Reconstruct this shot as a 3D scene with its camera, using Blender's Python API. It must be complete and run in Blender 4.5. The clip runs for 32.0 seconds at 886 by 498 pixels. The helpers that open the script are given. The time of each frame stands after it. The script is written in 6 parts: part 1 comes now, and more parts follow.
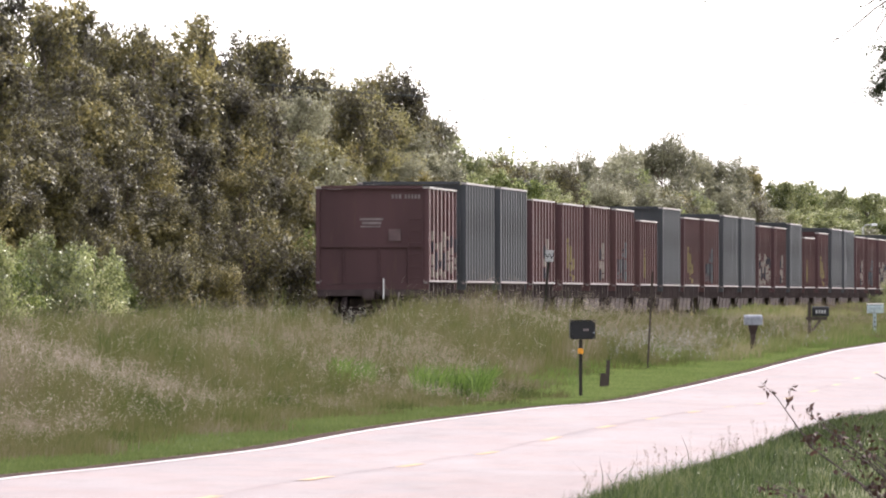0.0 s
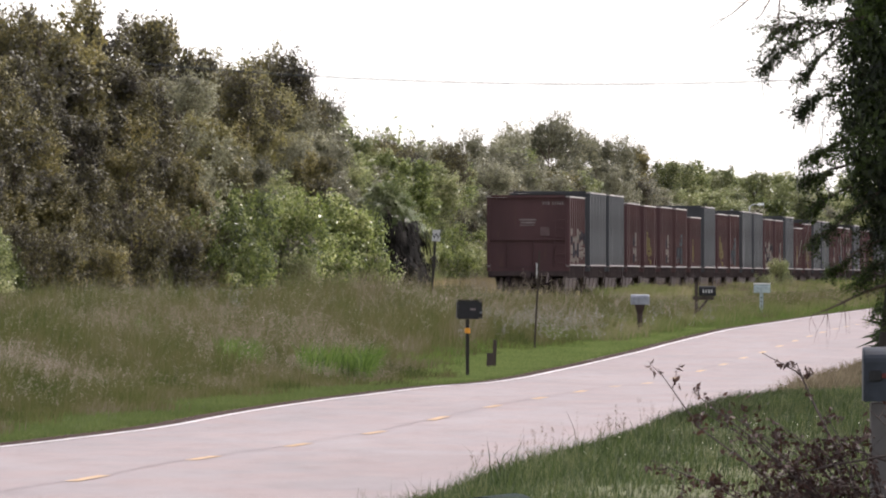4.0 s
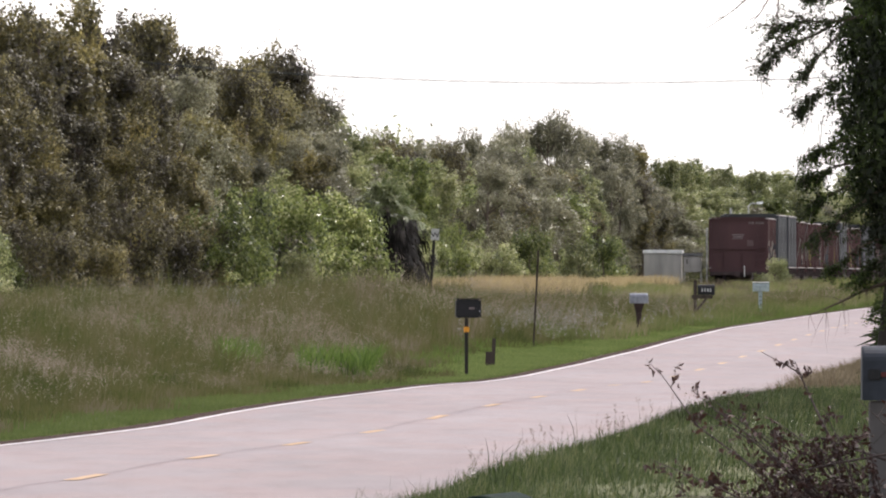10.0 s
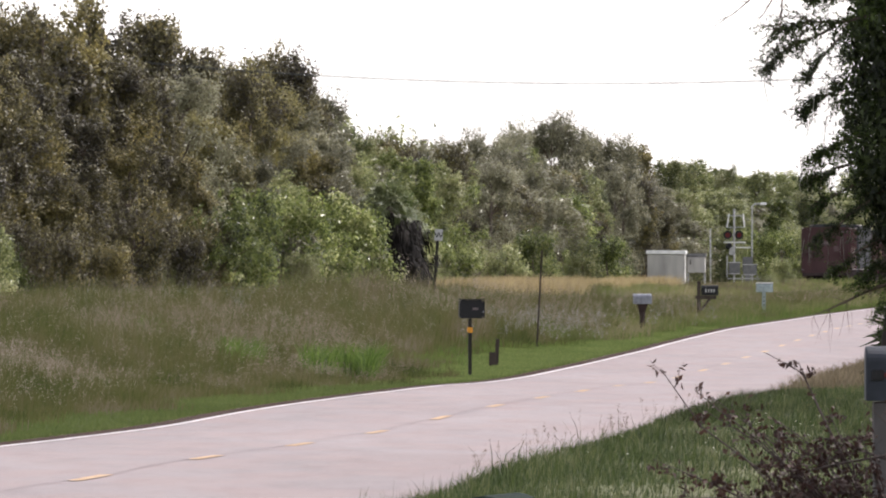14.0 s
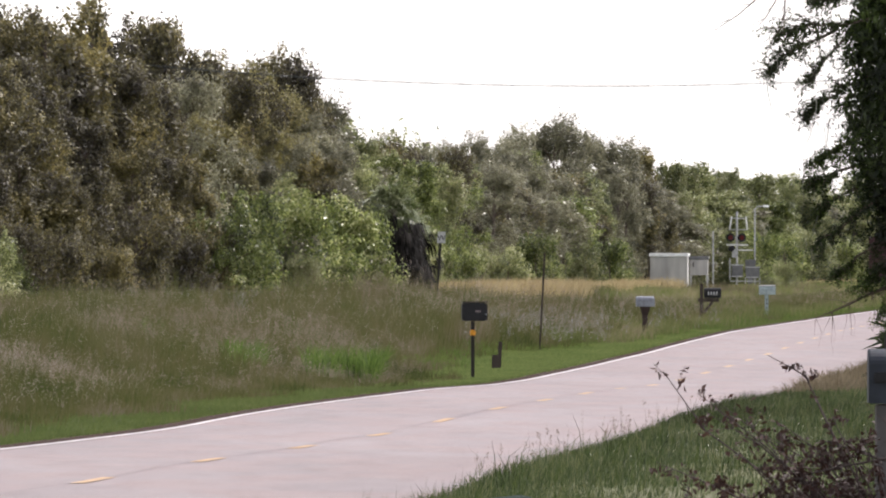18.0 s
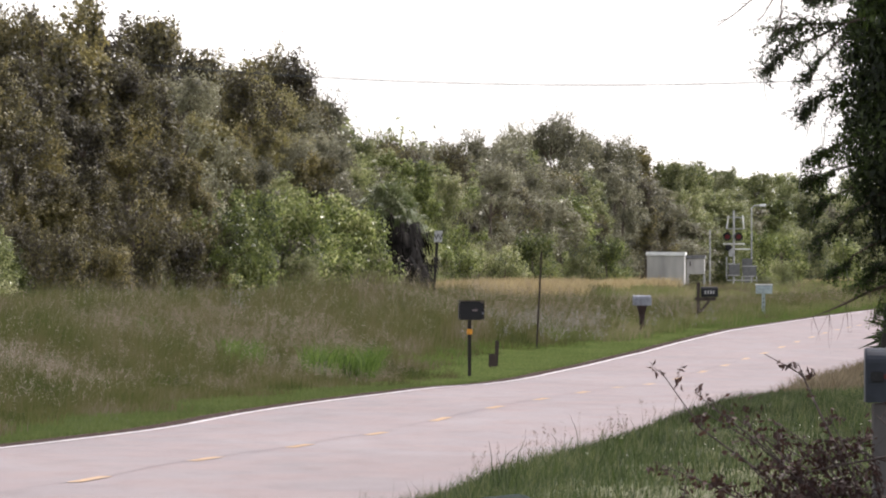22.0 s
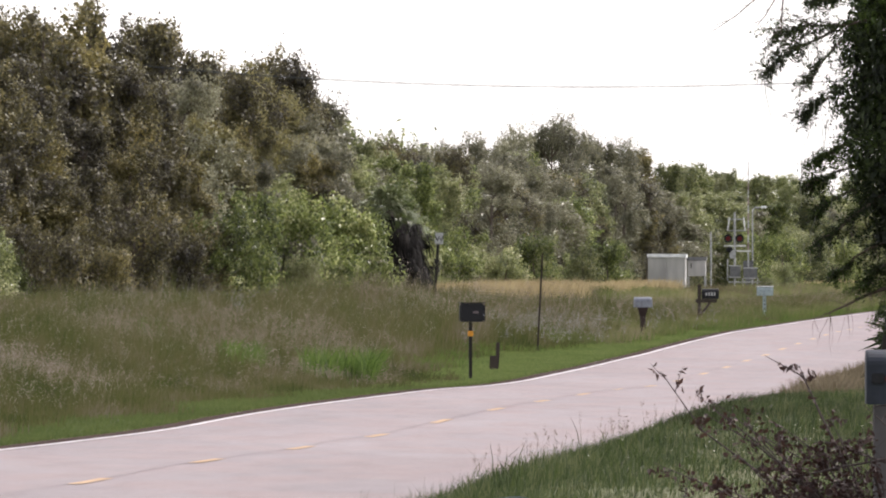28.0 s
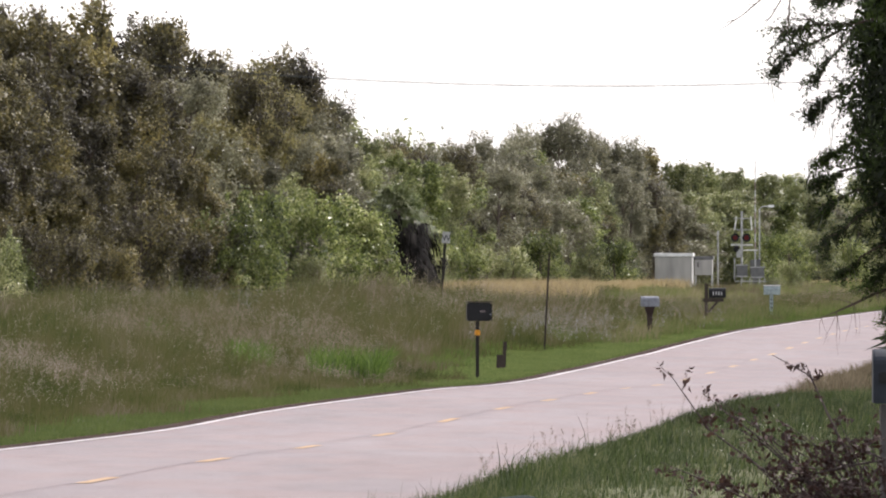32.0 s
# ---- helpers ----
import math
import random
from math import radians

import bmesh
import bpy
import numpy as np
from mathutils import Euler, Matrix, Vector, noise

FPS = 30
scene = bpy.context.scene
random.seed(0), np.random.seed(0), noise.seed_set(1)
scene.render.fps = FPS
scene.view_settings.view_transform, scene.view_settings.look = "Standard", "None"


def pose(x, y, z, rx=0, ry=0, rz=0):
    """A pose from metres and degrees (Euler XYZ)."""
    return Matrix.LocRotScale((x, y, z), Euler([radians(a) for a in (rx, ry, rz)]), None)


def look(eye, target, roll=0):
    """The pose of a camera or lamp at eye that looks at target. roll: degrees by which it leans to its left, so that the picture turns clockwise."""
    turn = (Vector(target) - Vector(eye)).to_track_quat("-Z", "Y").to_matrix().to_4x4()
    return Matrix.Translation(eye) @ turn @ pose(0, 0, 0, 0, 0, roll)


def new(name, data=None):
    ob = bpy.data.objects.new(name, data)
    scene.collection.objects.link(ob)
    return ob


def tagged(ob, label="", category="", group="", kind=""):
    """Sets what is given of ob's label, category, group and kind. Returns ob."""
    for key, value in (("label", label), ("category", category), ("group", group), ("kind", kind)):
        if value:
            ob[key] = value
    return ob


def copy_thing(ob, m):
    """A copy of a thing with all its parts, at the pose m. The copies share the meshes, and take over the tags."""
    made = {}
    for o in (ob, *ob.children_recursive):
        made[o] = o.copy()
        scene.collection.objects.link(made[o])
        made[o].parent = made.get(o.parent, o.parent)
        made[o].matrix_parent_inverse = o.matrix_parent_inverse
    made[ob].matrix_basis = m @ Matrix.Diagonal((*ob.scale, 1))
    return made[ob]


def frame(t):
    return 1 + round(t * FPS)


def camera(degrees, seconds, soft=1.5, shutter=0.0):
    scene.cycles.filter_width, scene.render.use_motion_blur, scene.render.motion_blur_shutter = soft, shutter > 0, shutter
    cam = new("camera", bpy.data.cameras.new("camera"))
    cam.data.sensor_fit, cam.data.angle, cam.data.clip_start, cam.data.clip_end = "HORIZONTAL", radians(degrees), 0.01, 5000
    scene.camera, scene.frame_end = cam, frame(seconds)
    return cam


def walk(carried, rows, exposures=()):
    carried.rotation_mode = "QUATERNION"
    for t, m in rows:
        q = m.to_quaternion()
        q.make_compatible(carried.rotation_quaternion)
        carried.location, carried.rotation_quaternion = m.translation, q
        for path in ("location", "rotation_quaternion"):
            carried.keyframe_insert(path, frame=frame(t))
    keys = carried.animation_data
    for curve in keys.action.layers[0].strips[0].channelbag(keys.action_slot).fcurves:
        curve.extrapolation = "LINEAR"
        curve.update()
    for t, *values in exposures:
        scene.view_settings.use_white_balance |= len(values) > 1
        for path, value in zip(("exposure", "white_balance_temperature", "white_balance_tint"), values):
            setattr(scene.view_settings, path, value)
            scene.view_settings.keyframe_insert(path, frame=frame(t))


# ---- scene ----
cam = camera(4.175, 32.0, soft=2.05)
PATH = [
    (0, pose(0, 0, 1.62, 90.2274, 0, 0.5300)),
    (0.1, pose(0, 0, 1.62, 90.2257, 0, 0.4874)),
    (0.2, pose(0, 0, 1.62, 90.2271, 0, 0.4581)),
    (0.3, pose(0, 0, 1.62, 90.2337, 0, 0.4421)),
    (0.4, pose(0, 0, 1.62, 90.2380, 0, 0.2769)),
    (0.5, pose(0, 0, 1.62, 90.2507, 0, 0.1328)),
    (0.6, pose(0, 0, 1.62, 90.2566, 0, 0.0372)),
    (0.7, pose(0, 0, 1.62, 90.2681, 0, -0.0481)),
    (0.8, pose(0, 0, 1.62, 90.2750, 0, -0.1706)),
    (0.9, pose(0, 0, 1.62, 90.2710, 0, -0.2335)),
    (1, pose(0, 0, 1.62, 90.2730, 0, -0.2167)),
    (1.1, pose(0, 0, 1.62, 90.2577, 0, -0.1797)),
    (1.2, pose(0, 0, 1.62, 90.2524, 0, -0.1147)),
    (1.3, pose(0, 0, 1.62, 90.2465, 0, -0.0808)),
    (1.4, pose(0, 0, 1.62, 90.2385, 0, -0.0627)),
    (1.5, pose(0, 0, 1.62, 90.2353, 0, -0.0571)),
    (1.6, pose(0, 0, 1.62, 90.2217, 0, -0.0497)),
    (1.8, pose(0, 0, 1.62, 90.2002, 0, -0.0294)),
    (2, pose(0, 0, 1.62, 90.1851, 0, -0.0207)),
    (2.5, pose(0, 0, 1.62, 90.1529, 0, -0.0106)),
    (3, pose(0, 0, 1.62, 90.1369, 0, -0.0036)),
    (3.5, pose(0, 0, 1.62, 90.1332, 0, -0.0040)),
    (5.5, pose(0, 0, 1.62, 90.1279, 0, 0.0004)),
    (6, pose(0, 0, 1.62, 90.1279, 0, 0.0000)),
    (6.5, pose(0, 0, 1.62, 90.1190, 0, -0.0015)),
    (7, pose(0, 0, 1.62, 90.1201, 0, -0.0044)),
    (7.5, pose(0, 0, 1.62, 90.1198, 0, -0.0122)),
    (8, pose(0, 0, 1.62, 90.1180, 0, -0.0206)),
    (8.5, pose(0, 0, 1.62, 90.1247, 0, -0.0236)),
    (9, pose(0, 0, 1.62, 90.1236, 0, -0.0169)),
    (9.5, pose(0, 0, 1.62, 90.1227, 0, -0.0084)),
    (10, pose(0, 0, 1.62, 90.1257, 0, -0.0084)),
    (10.5, pose(0, 0, 1.62, 90.1243, 0, -0.0088)),
    (11, pose(0, 0, 1.62, 90.1238, 0, -0.0056)),
    (11.5, pose(0, 0, 1.62, 90.1242, 0, -0.0044)),
    (12, pose(0, 0, 1.62, 90.1272, 0, -0.0059)),
    (12.5, pose(0, 0, 1.62, 90.1298, 0, -0.0058)),
    (13, pose(0, 0, 1.62, 90.1283, 0, 0.0011)),
    (13.5, pose(0, 0, 1.62, 90.1279, 0, 0.0060)),
    (14, pose(0, 0, 1.62, 90.1283, 0, 0.0083)),
    (14.5, pose(0, 0, 1.62, 90.1324, 0, 0.0116)),
    (16.5, pose(0, 0, 1.62, 90.1398, 0, 0.0167)),
    (17, pose(0, 0, 1.62, 90.1369, 0, 0.0235)),
    (17.5, pose(0, 0, 1.62, 90.1409, 0, 0.0216)),
    (18, pose(0, 0, 1.62, 90.1405, 0, 0.0212)),
    (18.5, pose(0, 0, 1.62, 90.1395, 0, 0.0167)),
    (19, pose(0, 0, 1.62, 90.1364, 0, 0.0104)),
    (19.5, pose(0, 0, 1.62, 90.1272, 0, 0.0037)),
    (20, pose(0, 0, 1.62, 90.1379, 0, 0.0041)),
    (20.5, pose(0, 0, 1.62, 90.1387, 0, 0.0108)),
    (21, pose(0, 0, 1.62, 90.1362, 0, 0.0142)),
    (21.5, pose(0, 0, 1.62, 90.1350, 0, 0.0071)),
    (22, pose(0, 0, 1.62, 90.1357, 0, 0.0063)),
    (22.5, pose(0, 0, 1.62, 90.1378, 0, 0.0074)),
    (23, pose(0, 0, 1.62, 90.1373, 0, 0.0038)),
    (23.5, pose(0, 0, 1.62, 90.1376, 0, 0.0079)),
    (24, pose(0, 0, 1.62, 90.1394, 0, 0.0104)),
    (24.5, pose(0, 0, 1.62, 90.1373, 0, 0.0079)),
    (25, pose(0, 0, 1.62, 90.1357, 0, 0.0059)),
    (25.5, pose(0, 0, 1.62, 90.1438, 0, 0.0093)),
    (27.5, pose(0, 0, 1.62, 90.1435, 0, 0.0045)),
    (28, pose(0, 0, 1.62, 90.1447, 0, 0.0108)),
    (28.5, pose(0, 0, 1.62, 90.1357, 0, 0.0037)),
    (29, pose(0, 0, 1.62, 90.1402, 0, 0.0116)),
    (29.5, pose(0, 0, 1.62, 90.1383, 0, 0.0059)),
    (30, pose(0, 0, 1.62, 90.1394, 0, 0.0056)),
    (30.5, pose(0, 0, 1.62, 90.1391, 0, 0.0060)),
    (31, pose(0, 0, 1.62, 90.1459, 0, 0.0103)),
    (31.1, pose(0, 0, 1.62, 90.1165, 0, 0.0239)),
    (31.2, pose(0, 0, 1.62, 90.1085, 0, 0.0505)),
    (31.3, pose(0, 0, 1.62, 90.0553, 0, 0.0518)),
    (31.4, pose(0, 0, 1.62, 90.0734, 0, 0.0279)),
    (31.5, pose(0, 0, 1.62, 90.0883, 0, 0.0314)),
    (31.6, pose(0, 0, 1.62, 90.1032, 0, 0.0425)),
    (31.7, pose(0, 0, 1.62, 90.1298, 0, 0.0398)),
    (31.8, pose(0, 0, 1.62, 90.0899, 0, 0.0398)),
    (31.9, pose(0, 0, 1.62, 90.1258, 0, 0.0265)),
    (32, pose(0, 0, 1.62, 90.1405, 0, 0.0435)),
]
EXPOSURES = [(0, 1.2, 6500, 16), (1, 0.7, 6500, 16), (2, 0.78, 6500, 16), (3.5, 0.68, 6500, 16), (8, 0.61, 6500, 16), (32, 0.57, 6500, 16)]
walk(cam, PATH, EXPOSURES)

# ---- light ----
SUN_AZIMUTH, SUN_HEIGHT = 42, 49          # degrees clockwise from the view axis (+y), degrees above the ground
world = bpy.data.worlds.new("world")
scene.world = world
world.use_nodes = True
wn, wl = world.node_tree.nodes, world.node_tree.links
sky = wn.new("ShaderNodeTexSky")
sky.sky_type = "NISHITA"
sky.sun_disc = False
sky.sun_elevation, sky.sun_rotation = radians(SUN_HEIGHT), radians(SUN_AZIMUTH)
sky.air_density, sky.dust_density, sky.ozone_density = 1.0, 1.5, 1.0
pale = wn.new("ShaderNodeHueSaturation")
pale.inputs["Saturation"].default_value = 0.2
pale.inputs["Value"].default_value = 1.36
wl.new(sky.outputs[0], pale.inputs["Color"])
wl.new(pale.outputs[0], wn["Background"].inputs["Color"])
wn["Background"].inputs["Strength"].default_value = 0.15
sun = new("sun", bpy.data.lights.new("sun", "SUN"))
sun.data.energy, sun.data.angle, sun.data.color = 2.45, radians(0.6), (1.0, 0.95, 0.87)
_d = Vector((math.sin(radians(SUN_AZIMUTH)) * math.cos(radians(SUN_HEIGHT)), math.cos(radians(SUN_AZIMUTH)) * math.cos(radians(SUN_HEIGHT)), math.sin(radians(SUN_HEIGHT))))
sun.matrix_world = look(_d * 100, (0, 0, 0))


# ---- materials ----
def material(name, rough=0.6, metal=0.0, spec=0.5):
    m = bpy.data.materials.new(name)
    m.use_nodes = True
    n, l = m.node_tree.nodes, m.node_tree.links
    b = n["Principled BSDF"]
    b.inputs["Roughness"].default_value, b.inputs["Metallic"].default_value = rough, metal
    b.inputs["Specular IOR Level"].default_value = spec
    return m, n, l, b


def ramp(n, l, value, stops):
    r = n.new("ShaderNodeValToRGB")
    e = r.color_ramp.elements
    while len(e) < len(stops):
        e.new(0.5)
    for el, (p, c) in zip(e, stops):
        el.position, el.color = p, (*c, 1)
    l.new(value, r.inputs[0])
    return r.outputs[0]


def noise_of(n, l, scale, detail=3.0, rough=0.55, coords="Object", stretch=None):
    t = n.new("ShaderNodeTexCoord")
    k = n.new("ShaderNodeTexNoise")
    k.inputs["Scale"].default_value, k.inputs["Detail"].default_value, k.inputs["Roughness"].default_value = scale, detail, rough
    src = t.outputs[coords]
    if stretch:
        mp = n.new("ShaderNodeMapping")
        mp.inputs["Scale"].default_value = stretch
        l.new(src, mp.inputs[0])
        src = mp.outputs[0]
    l.new(src, k.inputs["Vector"])
    return k.outputs["Fac"]


def blend(n, l, fac, a, b, kind="MIX"):
    x = n.new("ShaderNodeMix")
    x.data_type, x.blend_type = "RGBA", kind
    for sock, v in ((x.inputs[0], fac), (x.inputs[6], a), (x.inputs[7], b)):
        if hasattr(v, "is_linked"):
            l.new(v, sock)
        elif isinstance(v, tuple):
            sock.default_value = (*v, 1)
        else:
            sock.default_value = v
    return x.outputs[2]


def bump(n, l, b, height, strength=0.3, dist=0.02):
    k = n.new("ShaderNodeBump")
    k.inputs["Strength"].default_value, k.inputs["Distance"].default_value = strength, dist
    l.new(height, k.inputs["Height"])
    l.new(k.outputs[0], b.inputs["Normal"])


def painted(name, colour, rough=0.5, wear=(0.2, 0.15, 0.12), amount=0.35, scale=3.0, metal=0.0, relief=0.15, streak=False, spec=0.3):
    """Paint or plain stuff with soft fading at a large scale and speckled wear at a small one."""
    m, n, l, b = material(name, rough, metal, spec)
    big = noise_of(n, l, scale, 2, stretch=(1, 1, 0.25) if streak else None)
    small = noise_of(n, l, scale * 14, 4, 0.65, stretch=(1, 1, 0.12) if streak else None)
    dark = tuple(c * 0.72 for c in colour)
    light = tuple(min(1, c * 1.25) for c in colour)
    base = ramp(n, l, big, [(0.3, dark), (0.5, colour), (0.72, light)])
    spots = ramp(n, l, small, [(0.58, (0, 0, 0)), (0.75, (amount, amount, amount))])
    l.new(blend(n, l, spots, base, wear), b.inputs["Base Color"])
    bump(n, l, b, small, relief, 0.01)
    return m


def foliage(name, colours, glow=0.3, rough=0.52, island=0.32, patch=0.5, along=1.0):
    """Leaves and blades: shade varies by leaf, by plant and by patch; light passes through them."""
    m, n, l, b = material(name, rough, 0, 0.35)
    g = n.new("ShaderNodeNewGeometry")
    o = n.new("ShaderNodeObjectInfo")
    k = n.new("ShaderNodeTexNoise")
    k.inputs["Scale"].default_value, k.inputs["Detail"].default_value = patch, 3
    mp = n.new("ShaderNodeMapping")
    mp.inputs["Scale"].default_value = (1, along, 1)
    l.new(g.outputs["Position"], mp.inputs[0])
    l.new(mp.outputs[0], k.inputs["Vector"])
    a = n.new("ShaderNodeMath")
    a.operation = "MULTIPLY"
    a.inputs[1].default_value = island
    l.new(g.outputs["Random Per Island"], a.inputs[0])
    s = n.new("ShaderNodeMath")
    s.operation = "MULTIPLY_ADD"
    s.inputs[1].default_value = 2.0 * (1 - island)
    c = n.new("ShaderNodeMath")
    c.operation = "SUBTRACT"
    c.inputs[1].default_value = 0.25
    l.new(k.outputs["Fac"], c.inputs[0])
    l.new(c.outputs[0], s.inputs[0])
    l.new(a.outputs[0], s.inputs[2])
    stops = [(0.12 + 0.72 * i / (len(colours) - 1), c) for i, c in enumerate(colours)]
    col = ramp(n, l, s.outputs[0], stops)
    h = n.new("ShaderNodeHueSaturation")
    v = n.new("ShaderNodeMapRange")
    v.inputs[3].default_value, v.inputs[4].default_value = 0.75, 1.3
    l.new(o.outputs["Random"], v.inputs[0])
    l.new(v.outputs[0], h.inputs["Value"])
    l.new(col, h.inputs["Color"])
    l.new(h.outputs[0], b.inputs["Base Color"])
    t = n.new("ShaderNodeBsdfTranslucent")
    l.new(h.outputs[0], t.inputs["Color"])
    mix = n.new("ShaderNodeMixShader")
    mix.inputs[0].default_value = glow
    l.new(b.outputs[0], mix.inputs[1])
    l.new(t.outputs[0], mix.inputs[2])
    l.new(mix.outputs[0], n["Material Output"].inputs["Surface"])
    return m


# Leaf ramps run from a shaded tone up to a highlight tone.
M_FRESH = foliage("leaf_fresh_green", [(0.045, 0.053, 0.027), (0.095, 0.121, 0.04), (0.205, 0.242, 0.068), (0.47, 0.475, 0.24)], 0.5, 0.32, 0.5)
M_GREEN = foliage("leaf_mid_green", [(0.07, 0.073, 0.054), (0.137, 0.156, 0.07), (0.262, 0.284, 0.112), (0.5, 0.48, 0.3)], 0.5, 0.32, 0.45)
# First stop is the colour of shade, last the colour of sunlit leaves.
M_DARK = foliage("leaf_dark_green", [(0.035, 0.029, 0.028), (0.068, 0.06, 0.041), (0.135, 0.12, 0.051), (0.33, 0.275, 0.106)], 0.36, 0.5, 0.35)
M_OLIVE = foliage("leaf_yellow_olive", [(0.085, 0.077, 0.048), (0.17, 0.156, 0.074), (0.29, 0.26, 0.1), (0.45, 0.385, 0.17)], 0.4, 0.5, 0.35)
# Dark stops lifted so that the mossy grey also stands in for haze.
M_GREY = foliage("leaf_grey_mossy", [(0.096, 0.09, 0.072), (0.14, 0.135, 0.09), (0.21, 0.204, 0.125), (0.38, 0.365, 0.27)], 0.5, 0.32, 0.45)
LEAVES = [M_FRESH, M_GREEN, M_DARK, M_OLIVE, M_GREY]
# Near-black to bright noise patches paint shaded masses and sunlit leaves.
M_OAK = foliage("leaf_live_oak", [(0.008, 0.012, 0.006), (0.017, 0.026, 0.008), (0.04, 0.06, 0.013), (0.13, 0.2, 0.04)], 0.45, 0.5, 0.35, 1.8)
M_RED = foliage("leaf_red_brown", [(0.022, 0.009, 0.008), (0.042, 0.018, 0.014), (0.07, 0.033, 0.025), (0.18, 0.11, 0.08)], 0.25, 0.6)
M_MOSS = foliage("hanging_moss", [(0.2, 0.2, 0.17), (0.3, 0.3, 0.26)], 0.4, 0.8)
M_PALM = foliage("palm_green", [(0.05, 0.068, 0.025), (0.115, 0.145, 0.052), (0.34, 0.36, 0.22)], 0.4, 0.32)
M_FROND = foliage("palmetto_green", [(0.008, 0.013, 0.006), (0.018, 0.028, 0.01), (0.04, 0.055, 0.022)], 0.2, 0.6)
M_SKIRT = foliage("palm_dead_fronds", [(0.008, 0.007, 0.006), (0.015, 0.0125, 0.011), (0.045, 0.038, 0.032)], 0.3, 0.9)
M_TALL = foliage("tall_grass_blades", [(0.04, 0.052, 0.014), (0.076, 0.087, 0.024), (0.118, 0.106, 0.048), (0.17, 0.14, 0.1)], 0.3, 0.85, 0.3, 0.9, 0.1)
M_PLUME = foliage("grass_seed_heads", [(0.13, 0.102, 0.078), (0.19, 0.152, 0.122), (0.26, 0.214, 0.18), (0.4, 0.345, 0.305)], 0.3, 0.9, 0.4, 0.4, 0.1)
M_PALE_GRASS = foliage("silvery_grass_heads", [(0.15, 0.135, 0.115), (0.22, 0.205, 0.18), (0.36, 0.345, 0.32)], 0.4, 0.8, 0.6, 0.4, 0.1)
M_DRY = foliage("dry_golden_grass", [(0.286, 0.221, 0.104), (0.468, 0.364, 0.195), (0.598, 0.494, 0.286)], 0.35, 0.6, 0.5, 0.3)
M_LAWN = foliage("mown_grass_blades", [(0.09, 0.128, 0.036), (0.135, 0.18, 0.054), (0.193, 0.224, 0.077)], 0.3, 0.9, 0.4, 0.5)
M_LUSH = foliage("lush_grass_blades", [(0.035, 0.06, 0.012), (0.07, 0.115, 0.02), (0.135, 0.195, 0.042)], 0.4, 0.6, 0.6, 2.5)
M_BAND = foliage("rich_green_blades", [(0.05, 0.085, 0.018), (0.085, 0.128, 0.028), (0.14, 0.175, 0.045)], 0.35, 0.85, 0.4, 0.6, 0.2)
# Lighter blade colours stand in for sunlight on the grass by the track.
M_RANK = foliage("rank_grass_blades", [(0.075, 0.1, 0.03), (0.13, 0.158, 0.05), (0.2, 0.2, 0.085), (0.28, 0.24, 0.15)], 0.35, 0.85, 0.3, 0.5, 0.1)
# Blade colours lowered for tree shade; the palest stop is for lit blades.
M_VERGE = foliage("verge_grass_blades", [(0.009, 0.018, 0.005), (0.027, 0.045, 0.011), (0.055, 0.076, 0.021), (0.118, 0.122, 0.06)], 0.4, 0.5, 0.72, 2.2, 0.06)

M_STRAW = foliage("dry_straw", [(0.1, 0.08, 0.05), (0.155, 0.122, 0.078), (0.24, 0.195, 0.13)], 0.3, 0.8, 0.5, 0.9)
# Near-white leaf cards that paint glints into the verge grass.
M_FLECK = foliage("pale_dry_leaves", [(0.45, 0.44, 0.36), (0.7, 0.68, 0.6)], 0.3, 0.5, 0.8)

M_BARK = painted("bark", (0.13, 0.105, 0.085), 0.9, (0.26, 0.25, 0.22), 0.6, 2.0, 0, 0.6, True)
# Darker copy of the bark, for a trunk standing in shade.
M_OAK_BARK = painted("dark_oak_bark", (0.028, 0.024, 0.022), 0.95, (0.06, 0.055, 0.05), 0.5, 3.0, 0, 0.6, True, 0.1)
M_TWIG = painted("twig_bark", (0.1, 0.075, 0.06), 0.85, (0.2, 0.18, 0.15), 0.5, 9.0)
M_STEM = painted("dark_bush_stem", (0.06, 0.044, 0.042), 0.8, (0.09, 0.07, 0.065), 0.4, 20)
M_RUST_RED = painted("oxide_red_paint", (0.072, 0.033, 0.036), 0.65, (0.09, 0.05, 0.035), 0.5, 0.55, 0, 0.1, True)
M_RUST_BROWN = painted("oxide_brown_paint", (0.082, 0.04, 0.04), 0.7, (0.13, 0.075, 0.05), 0.6, 0.6, 0, 0.1, True)
# Grey walls darkened and ribs paled, so colour carries shade and sunlight.
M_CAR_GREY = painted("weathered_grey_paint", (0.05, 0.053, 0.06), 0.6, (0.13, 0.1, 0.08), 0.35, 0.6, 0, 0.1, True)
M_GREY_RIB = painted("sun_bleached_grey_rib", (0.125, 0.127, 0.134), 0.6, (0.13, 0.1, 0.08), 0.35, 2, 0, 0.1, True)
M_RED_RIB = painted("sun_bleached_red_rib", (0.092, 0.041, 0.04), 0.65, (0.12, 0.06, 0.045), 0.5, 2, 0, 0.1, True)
# Sill and top rail are paled to stand in for sunlit edges.
M_SILL = painted("worn_sill_paint", (0.2, 0.17, 0.17), 0.55, (0.1, 0.06, 0.05), 0.5, 2.0)
M_CAP = painted("worn_pale_top_rail", (0.36, 0.33, 0.32), 0.5, (0.2, 0.12, 0.09), 0.4, 2.0)
M_UNDER = painted("rusty_chute_steel", (0.058, 0.042, 0.043), 0.85, (0.1, 0.07, 0.06), 0.5, 1.5, spec=0.15)
M_STEEL_DARK = painted("grimy_steel", (0.02, 0.014, 0.015), 0.95, (0.04, 0.026, 0.024), 0.5, 2.5, spec=0.05)
